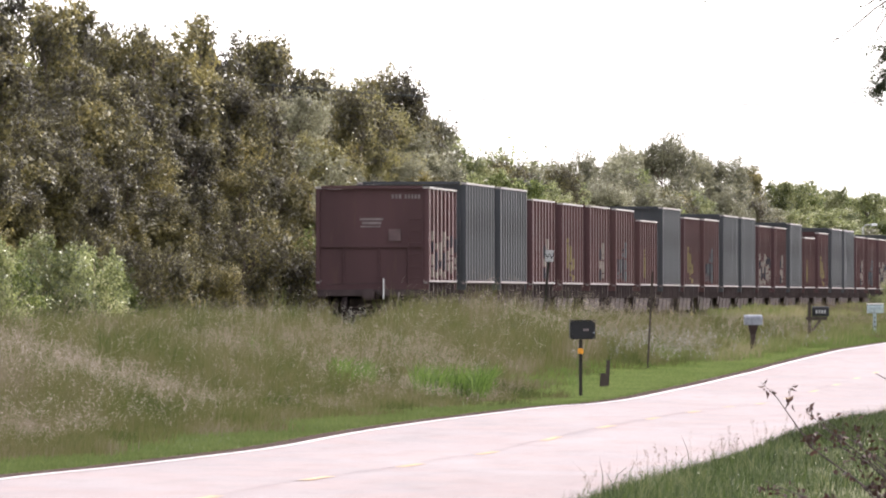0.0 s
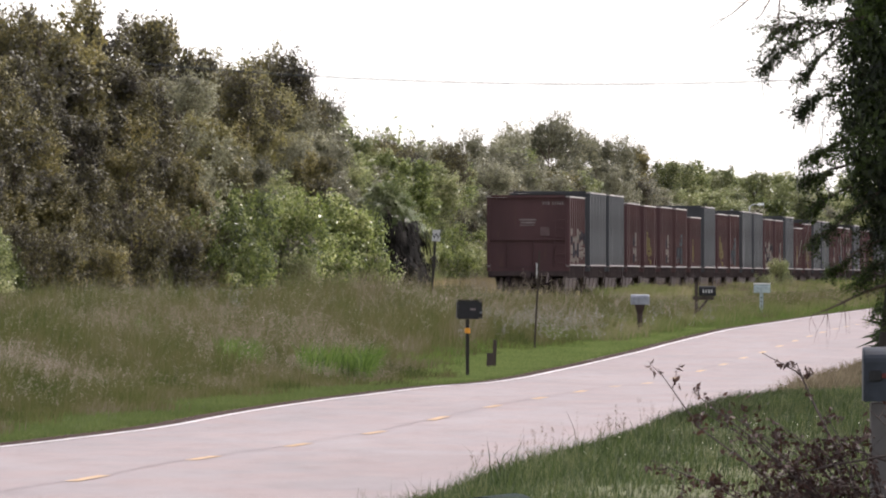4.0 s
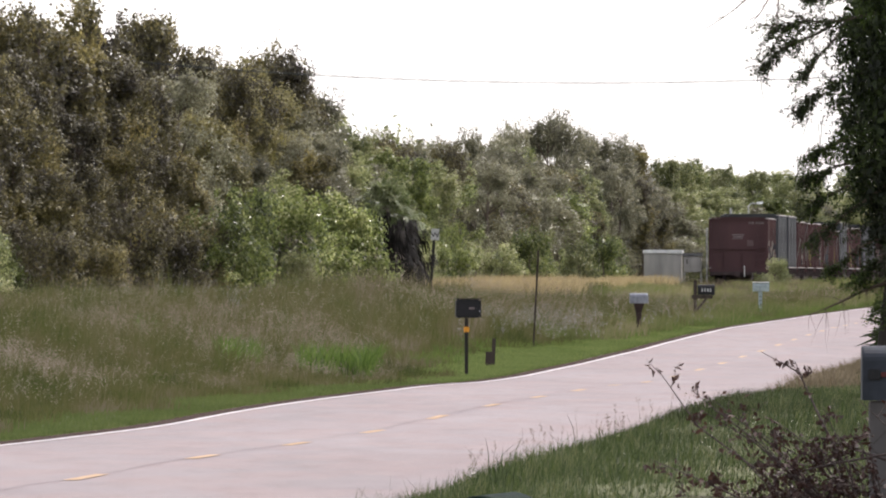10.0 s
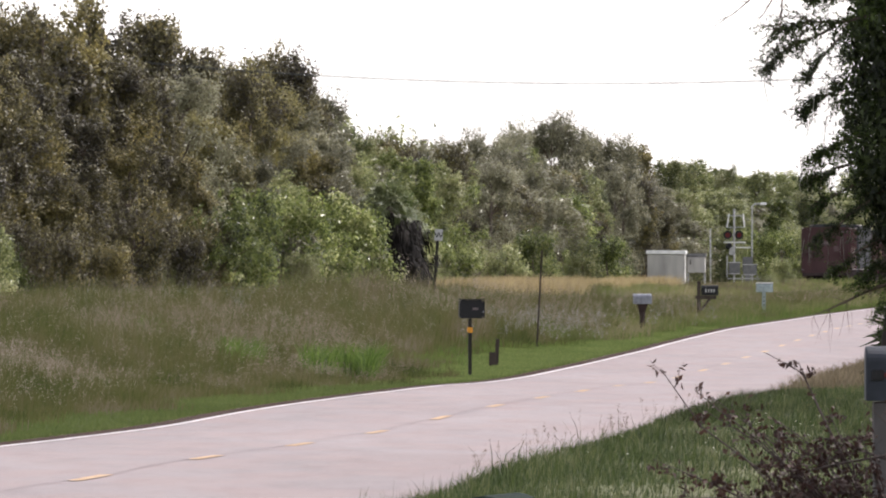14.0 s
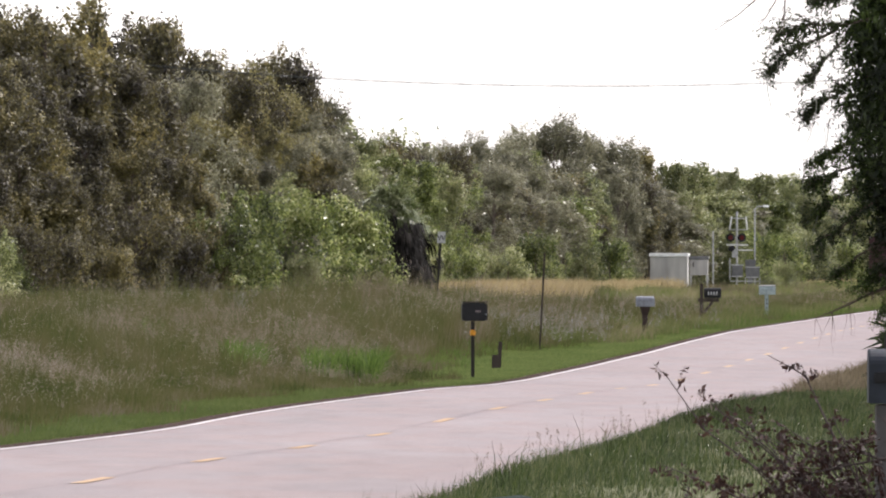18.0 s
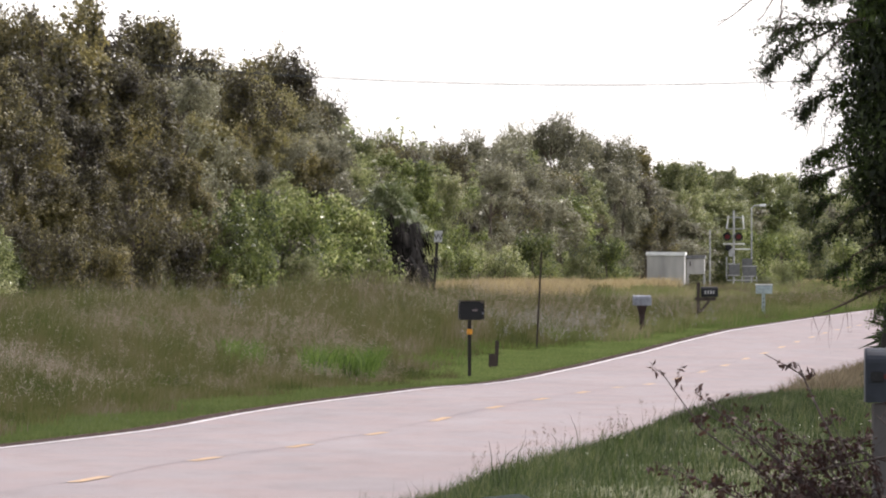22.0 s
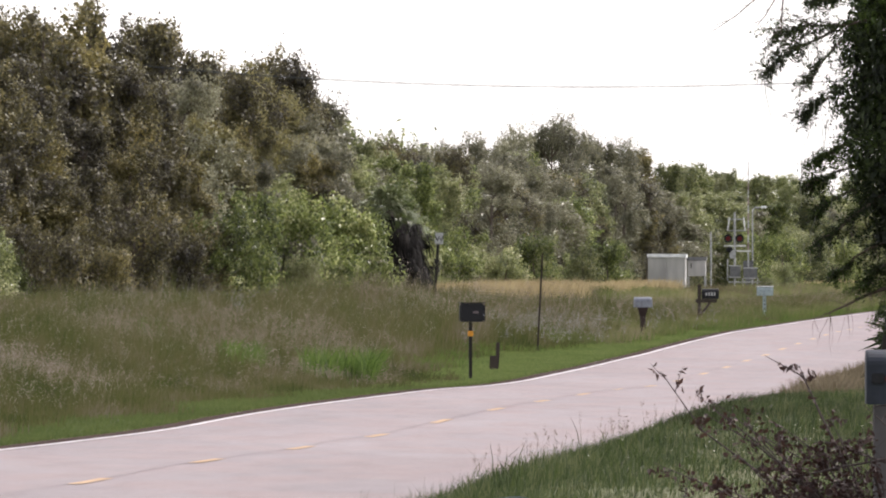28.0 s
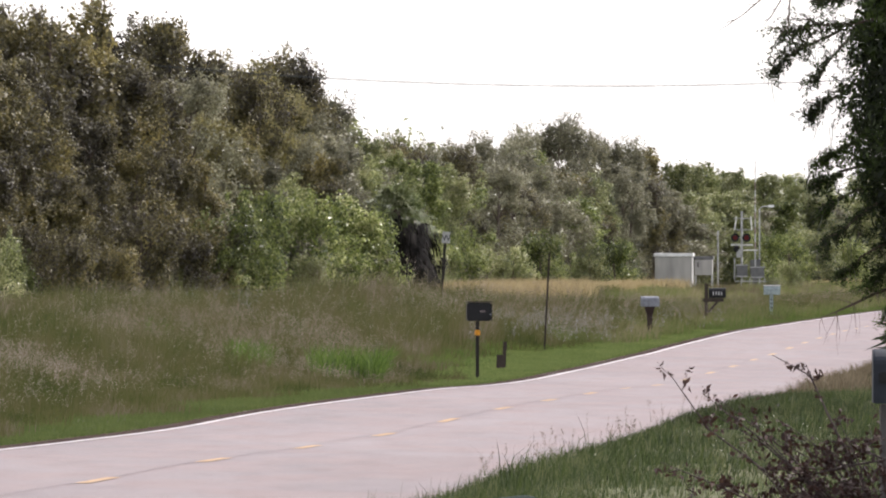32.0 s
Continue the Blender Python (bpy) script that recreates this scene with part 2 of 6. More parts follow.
M_LETTER = painted("faded_white_lettering", (0.17, 0.14, 0.14), 0.7, (0.2, 0.1, 0.09), 0.4, 6)
M_TAG_PALE = painted("pale_sprayed_paint", (0.24, 0.21, 0.18), 0.7, (0.15, 0.08, 0.06), 0.6, 3)
M_PLATE = painted("faded_plate_paint", (0.11, 0.072, 0.074), 0.7, (0.16, 0.11, 0.1), 0.5, 6)
M_TAG_DARK = painted("dark_sprayed_paint", (0.03, 0.03, 0.04), 0.7, (0.1, 0.08, 0.07), 0.4, 4)
M_TAG_YELLOW = painted("yellow_sprayed_paint", (0.2, 0.16, 0.06), 0.7, (0.15, 0.08, 0.06), 0.6, 3)
M_TAG_TEAL = painted("teal_sprayed_paint", (0.085, 0.105, 0.11), 0.7, (0.13, 0.06, 0.05), 0.6, 3)
M_WHITE = painted("white_paint", (0.72, 0.72, 0.7), 0.45, (0.4, 0.38, 0.35), 0.4, 4)
M_BLACK = painted("black_enamel", (0.01, 0.01, 0.012), 0.62, (0.06, 0.05, 0.05), 0.3, 6)
M_BLACK_WOOD = painted("black_stained_wood", (0.022, 0.019, 0.017), 0.75, (0.07, 0.055, 0.045), 0.4, 8, 0, 0.4, True)
M_BROWN_WOOD = painted("dark_weathered_wood", (0.055, 0.042, 0.036), 0.85, (0.13, 0.11, 0.09), 0.5, 6, 0, 0.5, True)
M_RED_POST = painted("dark_red_brown_wood", (0.04, 0.024, 0.023), 0.75, (0.08, 0.05, 0.045), 0.4, 8, 0, 0.4, True)
M_ORANGE = painted("orange_reflector", (0.62, 0.27, 0.02), 0.35, (0.4, 0.2, 0.05), 0.3, 20)
M_SILVER = painted("galvanised_metal", (0.2, 0.21, 0.24), 0.5, (0.16, 0.155, 0.15), 0.4, 8, 0.3)
M_PALE_BLUE = painted("pale_grey_blue_paint", (0.3, 0.36, 0.37), 0.5, (0.4, 0.38, 0.36), 0.3, 8)
# Grey mailbox, pillar and flag are coloured darker to stand for tree shade.
M_SLATE = painted("slate_grey_plastic", (0.021, 0.026, 0.037), 0.65, (0.05, 0.053, 0.06), 0.3, 10)
M_GREEN_BOX = painted("dark_green_enamel", (0.005, 0.014, 0.008), 0.65, (0.02, 0.03, 0.02), 0.3, 12, spec=0.02)
M_PILLAR = painted("grey_pillar_tile", (0.075, 0.069, 0.07), 0.8, (0.1, 0.09, 0.085), 0.4, 5)
M_GROUT = painted("dark_grout", (0.07, 0.06, 0.06), 0.9, (0.12, 0.11, 0.1), 0.4, 20)
M_FLAG = painted("red_flag_plastic", (0.075, 0.012, 0.011), 0.5, (0.3, 0.08, 0.06), 0.3, 20)
M_SHED = painted("brushed_aluminium_cabinet", (0.4, 0.385, 0.365), 0.5, (0.36, 0.34, 0.32), 0.4, 1.5, 0.0, 0.1, True)
# Raised to near white so that a roof edge in shade looks sunlit.
M_SHED_ROOF = painted("white_metal_roof", (0.92, 0.92, 0.92), 0.35, (0.6, 0.6, 0.6), 0.3, 2)
M_SIGNAL = painted("galvanised_mast", (0.4, 0.4, 0.4), 0.45, (0.28, 0.27, 0.25), 0.4, 5, 0.5)
M_FADED_RED = painted("faded_red_paint", (0.3, 0.23, 0.21), 0.6, (0.35, 0.3, 0.28), 0.4, 8)
M_CASE = painted("grey_signal_case", (0.16, 0.16, 0.165), 0.5, (0.24, 0.23, 0.22), 0.4, 4, 0.2)
M_LENS = painted("red_signal_lens", (0.14, 0.012, 0.014), 0.2, (0.1, 0.012, 0.012), 0.2, 20)
# White greyed to the tone that a board has in shade.
M_SIGN = painted("weathered_white_board", (0.42, 0.42, 0.42), 0.6, (0.3, 0.3, 0.28), 0.4, 8)
M_WIRE = painted("wire_insulation", (0.07, 0.075, 0.075), 0.6, (0.25, 0.25, 0.25), 0.3, 4)
M_RAIL = painted("worn_rail_steel", (0.2, 0.16, 0.14), 0.45, (0.3, 0.28, 0.26), 0.4, 3, 0.7)
M_TIE = painted("creosoted_timber", (0.05, 0.04, 0.035), 0.9, (0.12, 0.1, 0.085), 0.5, 4)
M_BALLAST = painted("grey_ballast", (0.27, 0.25, 0.23), 0.95, (0.4, 0.38, 0.35), 0.6, 9, 0, 0.8)
M_YELLOW = painted("faded_yellow_line", (0.42, 0.28, 0.165), 0.8, (0.3, 0.25, 0.24), 0.95, 9)
M_LINE = painted("white_edge_line", (0.6, 0.57, 0.56), 0.7, (0.5, 0.47, 0.46), 0.4, 4)
M_EDGE_SOIL = painted("bare_red_soil", (0.045, 0.026, 0.02), 0.95, (0.05, 0.045, 0.025), 0.7, 3, spec=0.05)
M_CRACK = painted("road_crack", (0.17, 0.14, 0.145), 0.9, (0.3, 0.255, 0.26), 0.9, 2)

# road and ground materials
_m, _n, _l, _b = material("road_surface", 0.8)
_big = noise_of(_n, _l, 0.35, 4, 0.6, "Object", (1, 0.15, 1))
_fine = noise_of(_n, _l, 60, 3, 0.7)
_c = ramp(_n, _l, _big, [(0.3, (0.17, 0.142, 0.146)), (0.5, (0.2, 0.167, 0.172)), (0.7, (0.228, 0.194, 0.197))])
_sp = ramp(_n, _l, _fine, [(0.35, (0.75, 0.75, 0.75)), (0.65, (1.15, 1.12, 1.1))])
_tint = noise_of(_n, _l, 0.9, 4, 0.65, "Object", (1, 0.22, 1))
_c = blend(_n, _l, ramp(_n, _l, _tint, [(0.4, (0, 0, 0)), (0.62, (0.7, 0.7, 0.7))]), _c, (0.226, 0.164, 0.16))
_mid = noise_of(_n, _l, 2.2, 5, 0.7, "Object", (1, 0.12, 1))
_c = blend(_n, _l, 0.55, _c, ramp(_n, _l, _mid, [(0.32, (0.8, 0.77, 0.76)), (0.5, (1, 1, 1)), (0.68, (1.13, 1.13, 1.1))]), "MULTIPLY")
_l.new(blend(_n, _l, 0.6, _c, _sp, "MULTIPLY"), _b.inputs["Base Color"])
bump(_n, _l, _b, _fine, 0.4, 0.005)
M_ROAD = _m
_m, _n, _l, _b = material("soil_and_thatch", 0.95)
_big = noise_of(_n, _l, 0.2, 5, 0.6)
_fine = noise_of(_n, _l, 12, 4, 0.7)
_c = ramp(_n, _l, _big, [(0.3, (0.06, 0.075, 0.025)), (0.5, (0.08, 0.095, 0.03)), (0.7, (0.12, 0.11, 0.055))])
_l.new(blend(_n, _l, 0.6, _c, ramp(_n, _l, _fine, [(0.3, (0.5, 0.5, 0.5)), (0.7, (1.3, 1.2, 1.1))]), "MULTIPLY"), _b.inputs["Base Color"])
bump(_n, _l, _b, _fine, 0.8, 0.05)
M_SOIL = _m


# ---- mesh helpers ----
def mesh_of(name, verts, faces, mat):
    """A mesh from arrays of corners and of faces with the same number of corners each."""
    verts, faces = np.asarray(verts, dtype=np.float32).reshape(-1, 3), np.asarray(faces, dtype=np.int32)
    me = bpy.data.meshes.new(name)
    k = faces.shape[1]
    me.vertices.add(len(verts))
    me.vertices.foreach_set("co", verts.ravel())
    me.loops.add(faces.size)
    me.loops.foreach_set("vertex_index", faces.ravel())
    me.polygons.add(len(faces))
    me.polygons.foreach_set("loop_start", np.arange(0, faces.size, k, dtype=np.int32))
    me.update(calc_edges=True)
    me.materials.append(mat)
    return me


def part(name, bm, mat, parent=None, label="", smooth=False):
    """Links a bmesh as one mesh object, under a thing or a part."""
    me = bpy.data.meshes.new(name)
    bm.to_mesh(me)
    bm.free()
    me.materials.append(mat)
    if smooth:
        me.polygons.foreach_set("use_smooth", [True] * len(me.polygons))
    ob = new(name, me)
    ob.parent = parent
    return tagged(ob, label)


def again(ob, m, parent=None):
    """One more part on the same mesh."""
    o = new(ob.name.split(".")[0], ob.data)
    o.parent = parent if parent else ob.parent
    o.matrix_basis = m
    return o


def thing(name, m, label, category, group=""):
    ob = new(name)
    ob.empty_display_size = 0.2
    ob.matrix_basis = m
    return tagged(ob, label, category, group)


def box(bm, x0, x1, y0, y1, z0, z1, bevel=0.0):
    r = bmesh.ops.create_cube(bm, size=1)
    for v in r["verts"]:
        v.co = ((x0 + x1) / 2 + v.co.x * (x1 - x0), (y0 + y1) / 2 + v.co.y * (y1 - y0), (z0 + z1) / 2 + v.co.z * (z1 - z0))
    if bevel:
        es = list({e for v in r["verts"] for e in v.link_edges})
        bmesh.ops.bevel(bm, geom=es, offset=bevel, segments=2, affect="EDGES")
    return bm


def boxed(x0, x1, y0, y1, z0, z1, bevel=0.0):
    return box(bmesh.new(), x0, x1, y0, y1, z0, z1, bevel)


def tube(bm, points, radii, sides=8):
    """A tapered tube along points."""
    rings = []
    pts = [Vector(p) for p in points]
    for i, p in enumerate(pts):
        d = (pts[min(i + 1, len(pts) - 1)] - pts[max(i - 1, 0)]).normalized()
        a = d.orthogonal().normalized()
        if i:
            a = (ref - d * ref.dot(d)).normalized()
        ref = a
        b = d.cross(a)
        rings.append([bm.verts.new(p + (a * math.cos(2 * math.pi * k / sides) + b * math.sin(2 * math.pi * k / sides)) * radii[i]) for k in range(sides)])
    for q, r in zip(rings, rings[1:]):
        for k in range(sides):
            bm.faces.new((q[k], q[(k + 1) % sides], r[(k + 1) % sides], r[k]))
    bm.faces.new(rings[0][::-1])
    bm.faces.new(rings[-1])
    return bm


def disc(bm, m, r, depth, sides=16, r2=None):
    bmesh.ops.create_cone(bm, cap_ends=True, segments=sides, radius1=r, radius2=r if r2 is None else r2, depth=depth, matrix=m)
    return bm


# ---- the lie of the land ----
ROAD_X, ROAD_SLOPE, ROAD_HALF = -8.65, 0.0589, 3.05     # centre line x = ROAD_X + ROAD_SLOPE * y
TRACK_X, TRACK_SLOPE, RAIL_Z = -27.35, 0.0678, 0.85
PROFILE_Y = [-200, 60, 97, 112, 120, 126, 133, 140, 145, 150, 159, 170, 182, 190, 197, 205, 214, 223, 234, 245, 258, 272, 288, 306, 326, 349, 376, 406, 443, 700, 3000]
PROFILE_Z = [0.03, 0.03, 0.01, 0.0, -0.04, -0.06, -0.077, -0.092, -0.082, -0.057, -0.047, -0.054, -0.076, -0.085, -0.108, -0.155, -0.18, -0.177, -0.144, -0.113, -0.057, -0.008, 0.081, 0.163, 0.238, 0.268, 0.288, 0.322, 0.34, 0.45, 0.45]



def smooth(v):
    v = np.clip(v, 0, 1)
    return v * v * (3 - 2 * v)


def road_z(y):
    y = np.asarray(y, dtype=float)
    return sum(np.interp(y + o, PROFILE_Y, PROFILE_Z) for o in (-3, -1.5, 0, 1.5, 3)) / 5


def land(x, y):
    """Height of the ground."""
    x, y = np.asarray(x, dtype=float), np.asarray(y, dtype=float)
    s = x - (ROAD_X + ROAD_SLOPE * y)
    u = x - (TRACK_X + TRACK_SLOPE * y)
    rz = road_z(y)
    gap = np.maximum(18.7 - 0.0089 * y - 6.0, 2.0)
    k = smooth((-3.6 - s) / gap)
    left = (rz - 0.06) * (1 - k) + 0.5 * k
    bed = 0.68 - 0.18 * smooth((np.abs(u) - 1.5) / 1.6)
    left = np.where(u < 3.1, np.where(u > -3.1, bed, 0.5 - 0.1 * smooth((-u - 3.1) / 4)), left)
    bank = 0.4 + 0.1 * smooth((y - 80) / 25) * (1 - smooth((y - 122) / 30))
    right = rz - 0.05 + bank * smooth((s - 3.5) / 1.3)
    road = rz - 0.13 + 0 * s
    wob = 0.03 * np.sin(x * 1.7 + 0.3 * y) * np.sin(y * 0.41 + x * 0.3) * smooth((np.abs(s) - 3.6) / 2)
    return np.where(s < -ROAD_HALF - 0.1, left, np.where(s > ROAD_HALF + 0.5, right, road)) + wob


def sheet(name, ss, ys, centre, slope, height, mat):
    ss, ys = np.asarray(ss, dtype=float), np.asarray(ys, dtype=float)
    S, Y = np.meshgrid(ss, ys)
    X = centre + slope * np.clip(Y, -300, 1800) + S
    V = np.stack([X, Y, height(X, Y)], -1).reshape(-1, 3)
    n = len(ss)
    i = (np.arange(len(ys) - 1)[:, None] * n + np.arange(n - 1)[None]).ravel()
    ob = new(name, mesh_of(name, V, np.stack([i, i + 1, i + n + 1, i + n], 1), mat))
    ob.data.polygons.foreach_set("use_smooth", [True] * len(ob.data.polygons))
    return ob


_ys = np.concatenate([[-3000, -900, -300, -100, 0], np.arange(20, 700, 3.0), np.arange(700, 1500, 20.0), [1700, 2200, 3000, 4500]])
_ss = np.concatenate([[-3000, -900, -300, -120, -60, -40, -32], np.arange(-28, -3.2, 0.5), [-3.15, -3.0, -1.5, 0, 1.5, 3.0, 3.45, 3.6], np.arange(4.0, 12, 0.5), [16, 30, 80, 300, 900, 3000]])
tagged(sheet("ground", _ss, _ys, ROAD_X, ROAD_SLOPE, land, M_SOIL), "flat roadside ground of soil and grass thatch", "ground", kind="structure")


def crown(x, y):
    """The road falls gently towards the near side."""
    return road_z(y) - 0.0307 - 0.0075 * (x - ROAD_X - ROAD_SLOPE * y + 2.855)


_ry = np.concatenate([np.arange(-100, 40, 20.0), np.arange(40, 700, 3.0), np.arange(700, 1500, 25.0)])
road = tagged(sheet("road", np.linspace(-ROAD_HALF - 0.17, ROAD_HALF + 0.4, 9), _ry, ROAD_X, ROAD_SLOPE, crown, M_ROAD), "pale sun-bleached two-lane asphalt road", "road", kind="structure")


def stripe(name, s0, s1, y0, y1, mat, lift, wander=0.0, step=3.0, parent=road):
    yy = np.linspace(y0, y1, max(3, int((y1 - y0) / step) + 1))
    w = wander * (np.sin(yy * 0.13) + 0.6 * np.sin(yy * 0.37 + 1) + 0.4 * np.sin(yy * 1.1))
    xa, xb = ROAD_X + ROAD_SLOPE * yy + s0 + w, ROAD_X + ROAD_SLOPE * yy + s1 + w
    V = np.concatenate([np.stack([xa, yy, crown(xa, yy) + lift], 1), np.stack([xb, yy, crown(xb, yy) + lift], 1)])
    n = len(yy)
    i = np.arange(n - 1)
    ob = new(name, mesh_of(name, V, np.stack([i, i + n, i + n + 1, i + 1], 1), mat))
    ob.parent = parent
    return ob


tagged(stripe("edge_line", -2.9, -2.82, 40, 175, M_LINE, 0.006), "white painted edge line")
tagged(stripe("edge_line", -2.9, -2.82, 175, 900, M_LINE, 0.006), "white painted edge line")
for k in range(40):
    stripe("lane_dash", -0.226, -0.106, 49.8 + 12.19 * k, 52.9 + 12.19 * k, M_YELLOW, 0.006, step=0.6)
stripe("soil_edge", -3.21, -2.93, 40, 700, M_EDGE_SOIL, 0.005, 0.018, 0.6)
stripe("crack", -0.25, -0.239, 45, 260, M_CRACK, 0.004, 0.03, 0.8)
for _s, _a, _b in ((-1.7, 118, 127), (-1.1, 170, 196), (-1.6, 215, 250)):
    stripe("crack", _s, _s + 0.007, _a, _b, M_CRACK, 0.004, 0.05, 0.5)

# track
_d = Vector((TRACK_SLOPE, 1, 0)).normalized()
TRACK_TURN = -math.degrees(math.atan(TRACK_SLOPE))
track = thing("railway_track", pose(TRACK_X, 0, RAIL_Z, 0, 0, TRACK_TURN), "straight railway track of worn steel rails on timber ties", "track")
tagged(track, kind="structure")
for sx in (-0.72, 0.72):
    part("rail", boxed(sx - 0.036, sx + 0.036, 150, 2900, -0.16, 0.0, 0.012), M_RAIL, track)
_tv, _tf = [], []
for k in range(1500):
    y = 250 + 0.55 * k
    o = len(_tv)
    _tv += [(sx, y + sy, z) for z in (-0.3, -0.162) for sy in (-0.11, 0.11) for sx in (-1.3, 1.3)]
    _tf += [(o + 4, o + 5, o + 7, o + 6), (o, o + 1, o + 5, o + 4), (o + 1, o + 3, o + 7, o + 5), (o + 2, o, o + 4, o + 6)]
_ties = new("tie", mesh_of("tie", _tv, _tf, M_TIE))
_ties.parent = track
tagged(_ties, "dark creosoted timber ties", kind="stuff")


# ---- plants ----
RNG = np.random.default_rng(7)


def leaf_cards(rng, centres, normals, length, width):
    """Folded, pointed leaves: four corners each."""
    n = len(centres)
    t = rng.normal(size=(n, 3))
    t -= normals * (t * normals).sum(1, keepdims=True)
    t /= np.linalg.norm(t, axis=1, keepdims=True) + 1e-9
    b = np.cross(normals, t)
    L = length * rng.uniform(0.6, 1.35, (n, 1))
    W = width * rng.uniform(0.6, 1.35, (n, 1))
    droop = normals * L * rng.uniform(-0.15, 0.35, (n, 1))
    V = np.stack([centres - t * L * 0.5, centres + b * W * 0.5 + droop, centres + t * L * 0.5, centres - b * W * 0.5 + droop], 1)
    return V.reshape(-1, 3), np.arange(4 * n).reshape(n, 4)


def clumped(rng, blobs, per, length, width, hollow=0.55, thin_below=-1.0):
    """Leaves over a set of rounded clumps (x, y, z, radius, flat)."""
    C, N = [], []
    for bx, by, bz, r, flat in blobs:
        k = int(per * r * r * (1.0 if bz > thin_below else 0.4))
        tufts = rng.normal(size=(15, 3))
        tufts /= np.linalg.norm(tufts, axis=1, keepdims=True)
        tufts *= rng.uniform(0.62, 1.1, (15, 1))
        d = tufts[rng.integers(0, 15, k)]
        d = d + rng.normal(size=(k, 3)) * 0.2
        inner = rng.random(k) < 0.22
        d[inner] *= rng.uniform(hollow * 0.5, 0.8, (inner.sum(), 1))
        C.append(np.array([bx, by, bz]) + d * r * np.array([1, 1, flat]))
        nn = d + np.array([0, 0, 0.5]) + rng.normal(size=(k, 3)) * 0.85
        N.append(nn / np.linalg.norm(nn, axis=1, keepdims=True))
    return leaf_cards(rng, np.concatenate(C), np.concatenate(N), length, width)


def tree_form(form, seed):
    """One tree or shrub about 10 m (shrub: 3 m) high, as an Empty with trunk, limbs and crown."""
    rng = np.random.default_rng(seed)
    ob = new("tree" if form < 3 else "shrub")
    blobs = []
    if form == 0:      # broad, leafy to the ground
        H, R = 10.0, 2.0
        for k in range(34):
            z = rng.uniform(1.6, 9.0)
            reach = R * math.sqrt(max(0.05, 1 - ((z - 5.2) / 5.0) ** 2))
            a = rng.uniform(0, 6.283)
            q = reach * rng.uniform(0.35, 0.85)
            blobs.append((q * math.cos(a), q * math.sin(a), z, rng.uniform(0.55, 0.95), 1.05))
        blobs += [(rng.uniform(-0.9, 0.9), rng.uniform(-0.9, 0.9), rng.uniform(8.9, 9.55), rng.uniform(0.3, 0.45), 1.0) for k in range(5)]
        per, size, hollow = 920, 0.18, 0.45
    elif form == 1:    # narrow, hung with vines
        H, R = 10.0, 1.6
        for k in range(34):
            z = rng.uniform(0.8, 9.3)
            taper = 1 - 0.72 * max(0, z - 4.5) / 4.8
            reach = R * (0.8 + 0.2 * math.sin(z * 1.9 + seed)) * taper
            a = rng.uniform(0, 6.283)
            q = reach * rng.uniform(0.3, 0.75)
            blobs.append((q * math.cos(a), q * math.sin(a), z, rng.uniform(0.5, 0.85) * (0.35 + 0.65 * taper), 1.4))
        per, size, hollow = 1050, 0.175, 0.35
    elif form == 2:    # thin-leaved oak with twiggy top
        H, R = 10.0, 2.1
        for k in range(40):
            z = rng.uniform(2.2, 9.5)
            reach = R * math.sqrt(max(0.08, 1 - ((z - 5.8) / 4.6) ** 2))
            a = rng.uniform(0, 6.283)
            q = reach * rng.uniform(0.4, 0.98)
            blobs.append((q * math.cos(a), q * math.sin(a), z, rng.uniform(0.4, 0.85), 1.05))
        blobs += [(rng.uniform(-1.2, 1.2), rng.uniform(-1.2, 1.2), rng.uniform(8.6, 9.7), rng.uniform(0.16, 0.34), 1.2) for k in range(16)]
        per, size, hollow = 850, 0.16, 0.25
    else:              # shrub
        H, R = 3.0, 1.5
        for k in range(24):
            z = rng.uniform(0.3, 2.45)
            reach = R * math.sqrt(max(0.1, 1 - ((z - 1.1) / 1.75) ** 2))
            a = rng.uniform(0, 6.283)
            q = reach * rng.uniform(0.3, 0.85)
            blobs.append((q * math.cos(a), q * math.sin(a), z, rng.uniform(0.28, 0.55), 1.0))
        blobs += [(rng.uniform(-0.8, 0.8), rng.uniform(-0.8, 0.8), rng.uniform(2.45, 2.8), rng.uniform(0.1, 0.2), 1.6) for k in range(7)]
        per, size, hollow = 1500, 0.115, 0.3
    big = form < 3
    lean = rng.uniform(-0.25, 0.25, 2)
    top = 0.82 * H
    trunk = [(lean[0] * q * q, lean[1] * q * q, q * top - (0.25 if q == 0 else 0)) for q in (0, 0.25, 0.5, 0.75, 1)]
    r0 = 0.2 if big else 0.07
    part("trunk", tube(bmesh.new(), trunk, [r0, r0 * 0.8, r0 * 0.62, r0 * 0.42, r0 * 0.18], 7), M_BARK, ob, smooth=True)
    for bx, by, bz, r, f in blobs[:8]:
        zz = max(0.1 * H, bz - rng.uniform(0.6, 1.4) * (1 if big else 0.4))
        q = min(1, zz / top)
        a = Vector((lean[0] * q * q, lean[1] * q * q, zz))
        e = Vector((bx, by, bz + r * 0.4))
        mid = a.lerp(e, 0.5) + Vector((0, 0, 0.12 * H / 10))
        part("limb", tube(bmesh.new(), [a, mid, e], [r0 * 0.3, r0 * 0.18, r0 * 0.05], 5), M_TWIG, ob)
    V, Fc = clumped(rng, blobs, per, size, size * 0.55, hollow, 4.2 if big else -1)
    cr = new("crown", mesh_of("crown", V, Fc, M_GREEN))
    cr.parent = ob
    return ob, (H, R)


FORMS = {}
for form in range(4):
    for v in range(3 if form in (0, 3) else 2):
        FORMS[form, v] = [*tree_form(form, 11 + form * 10 + v), False]
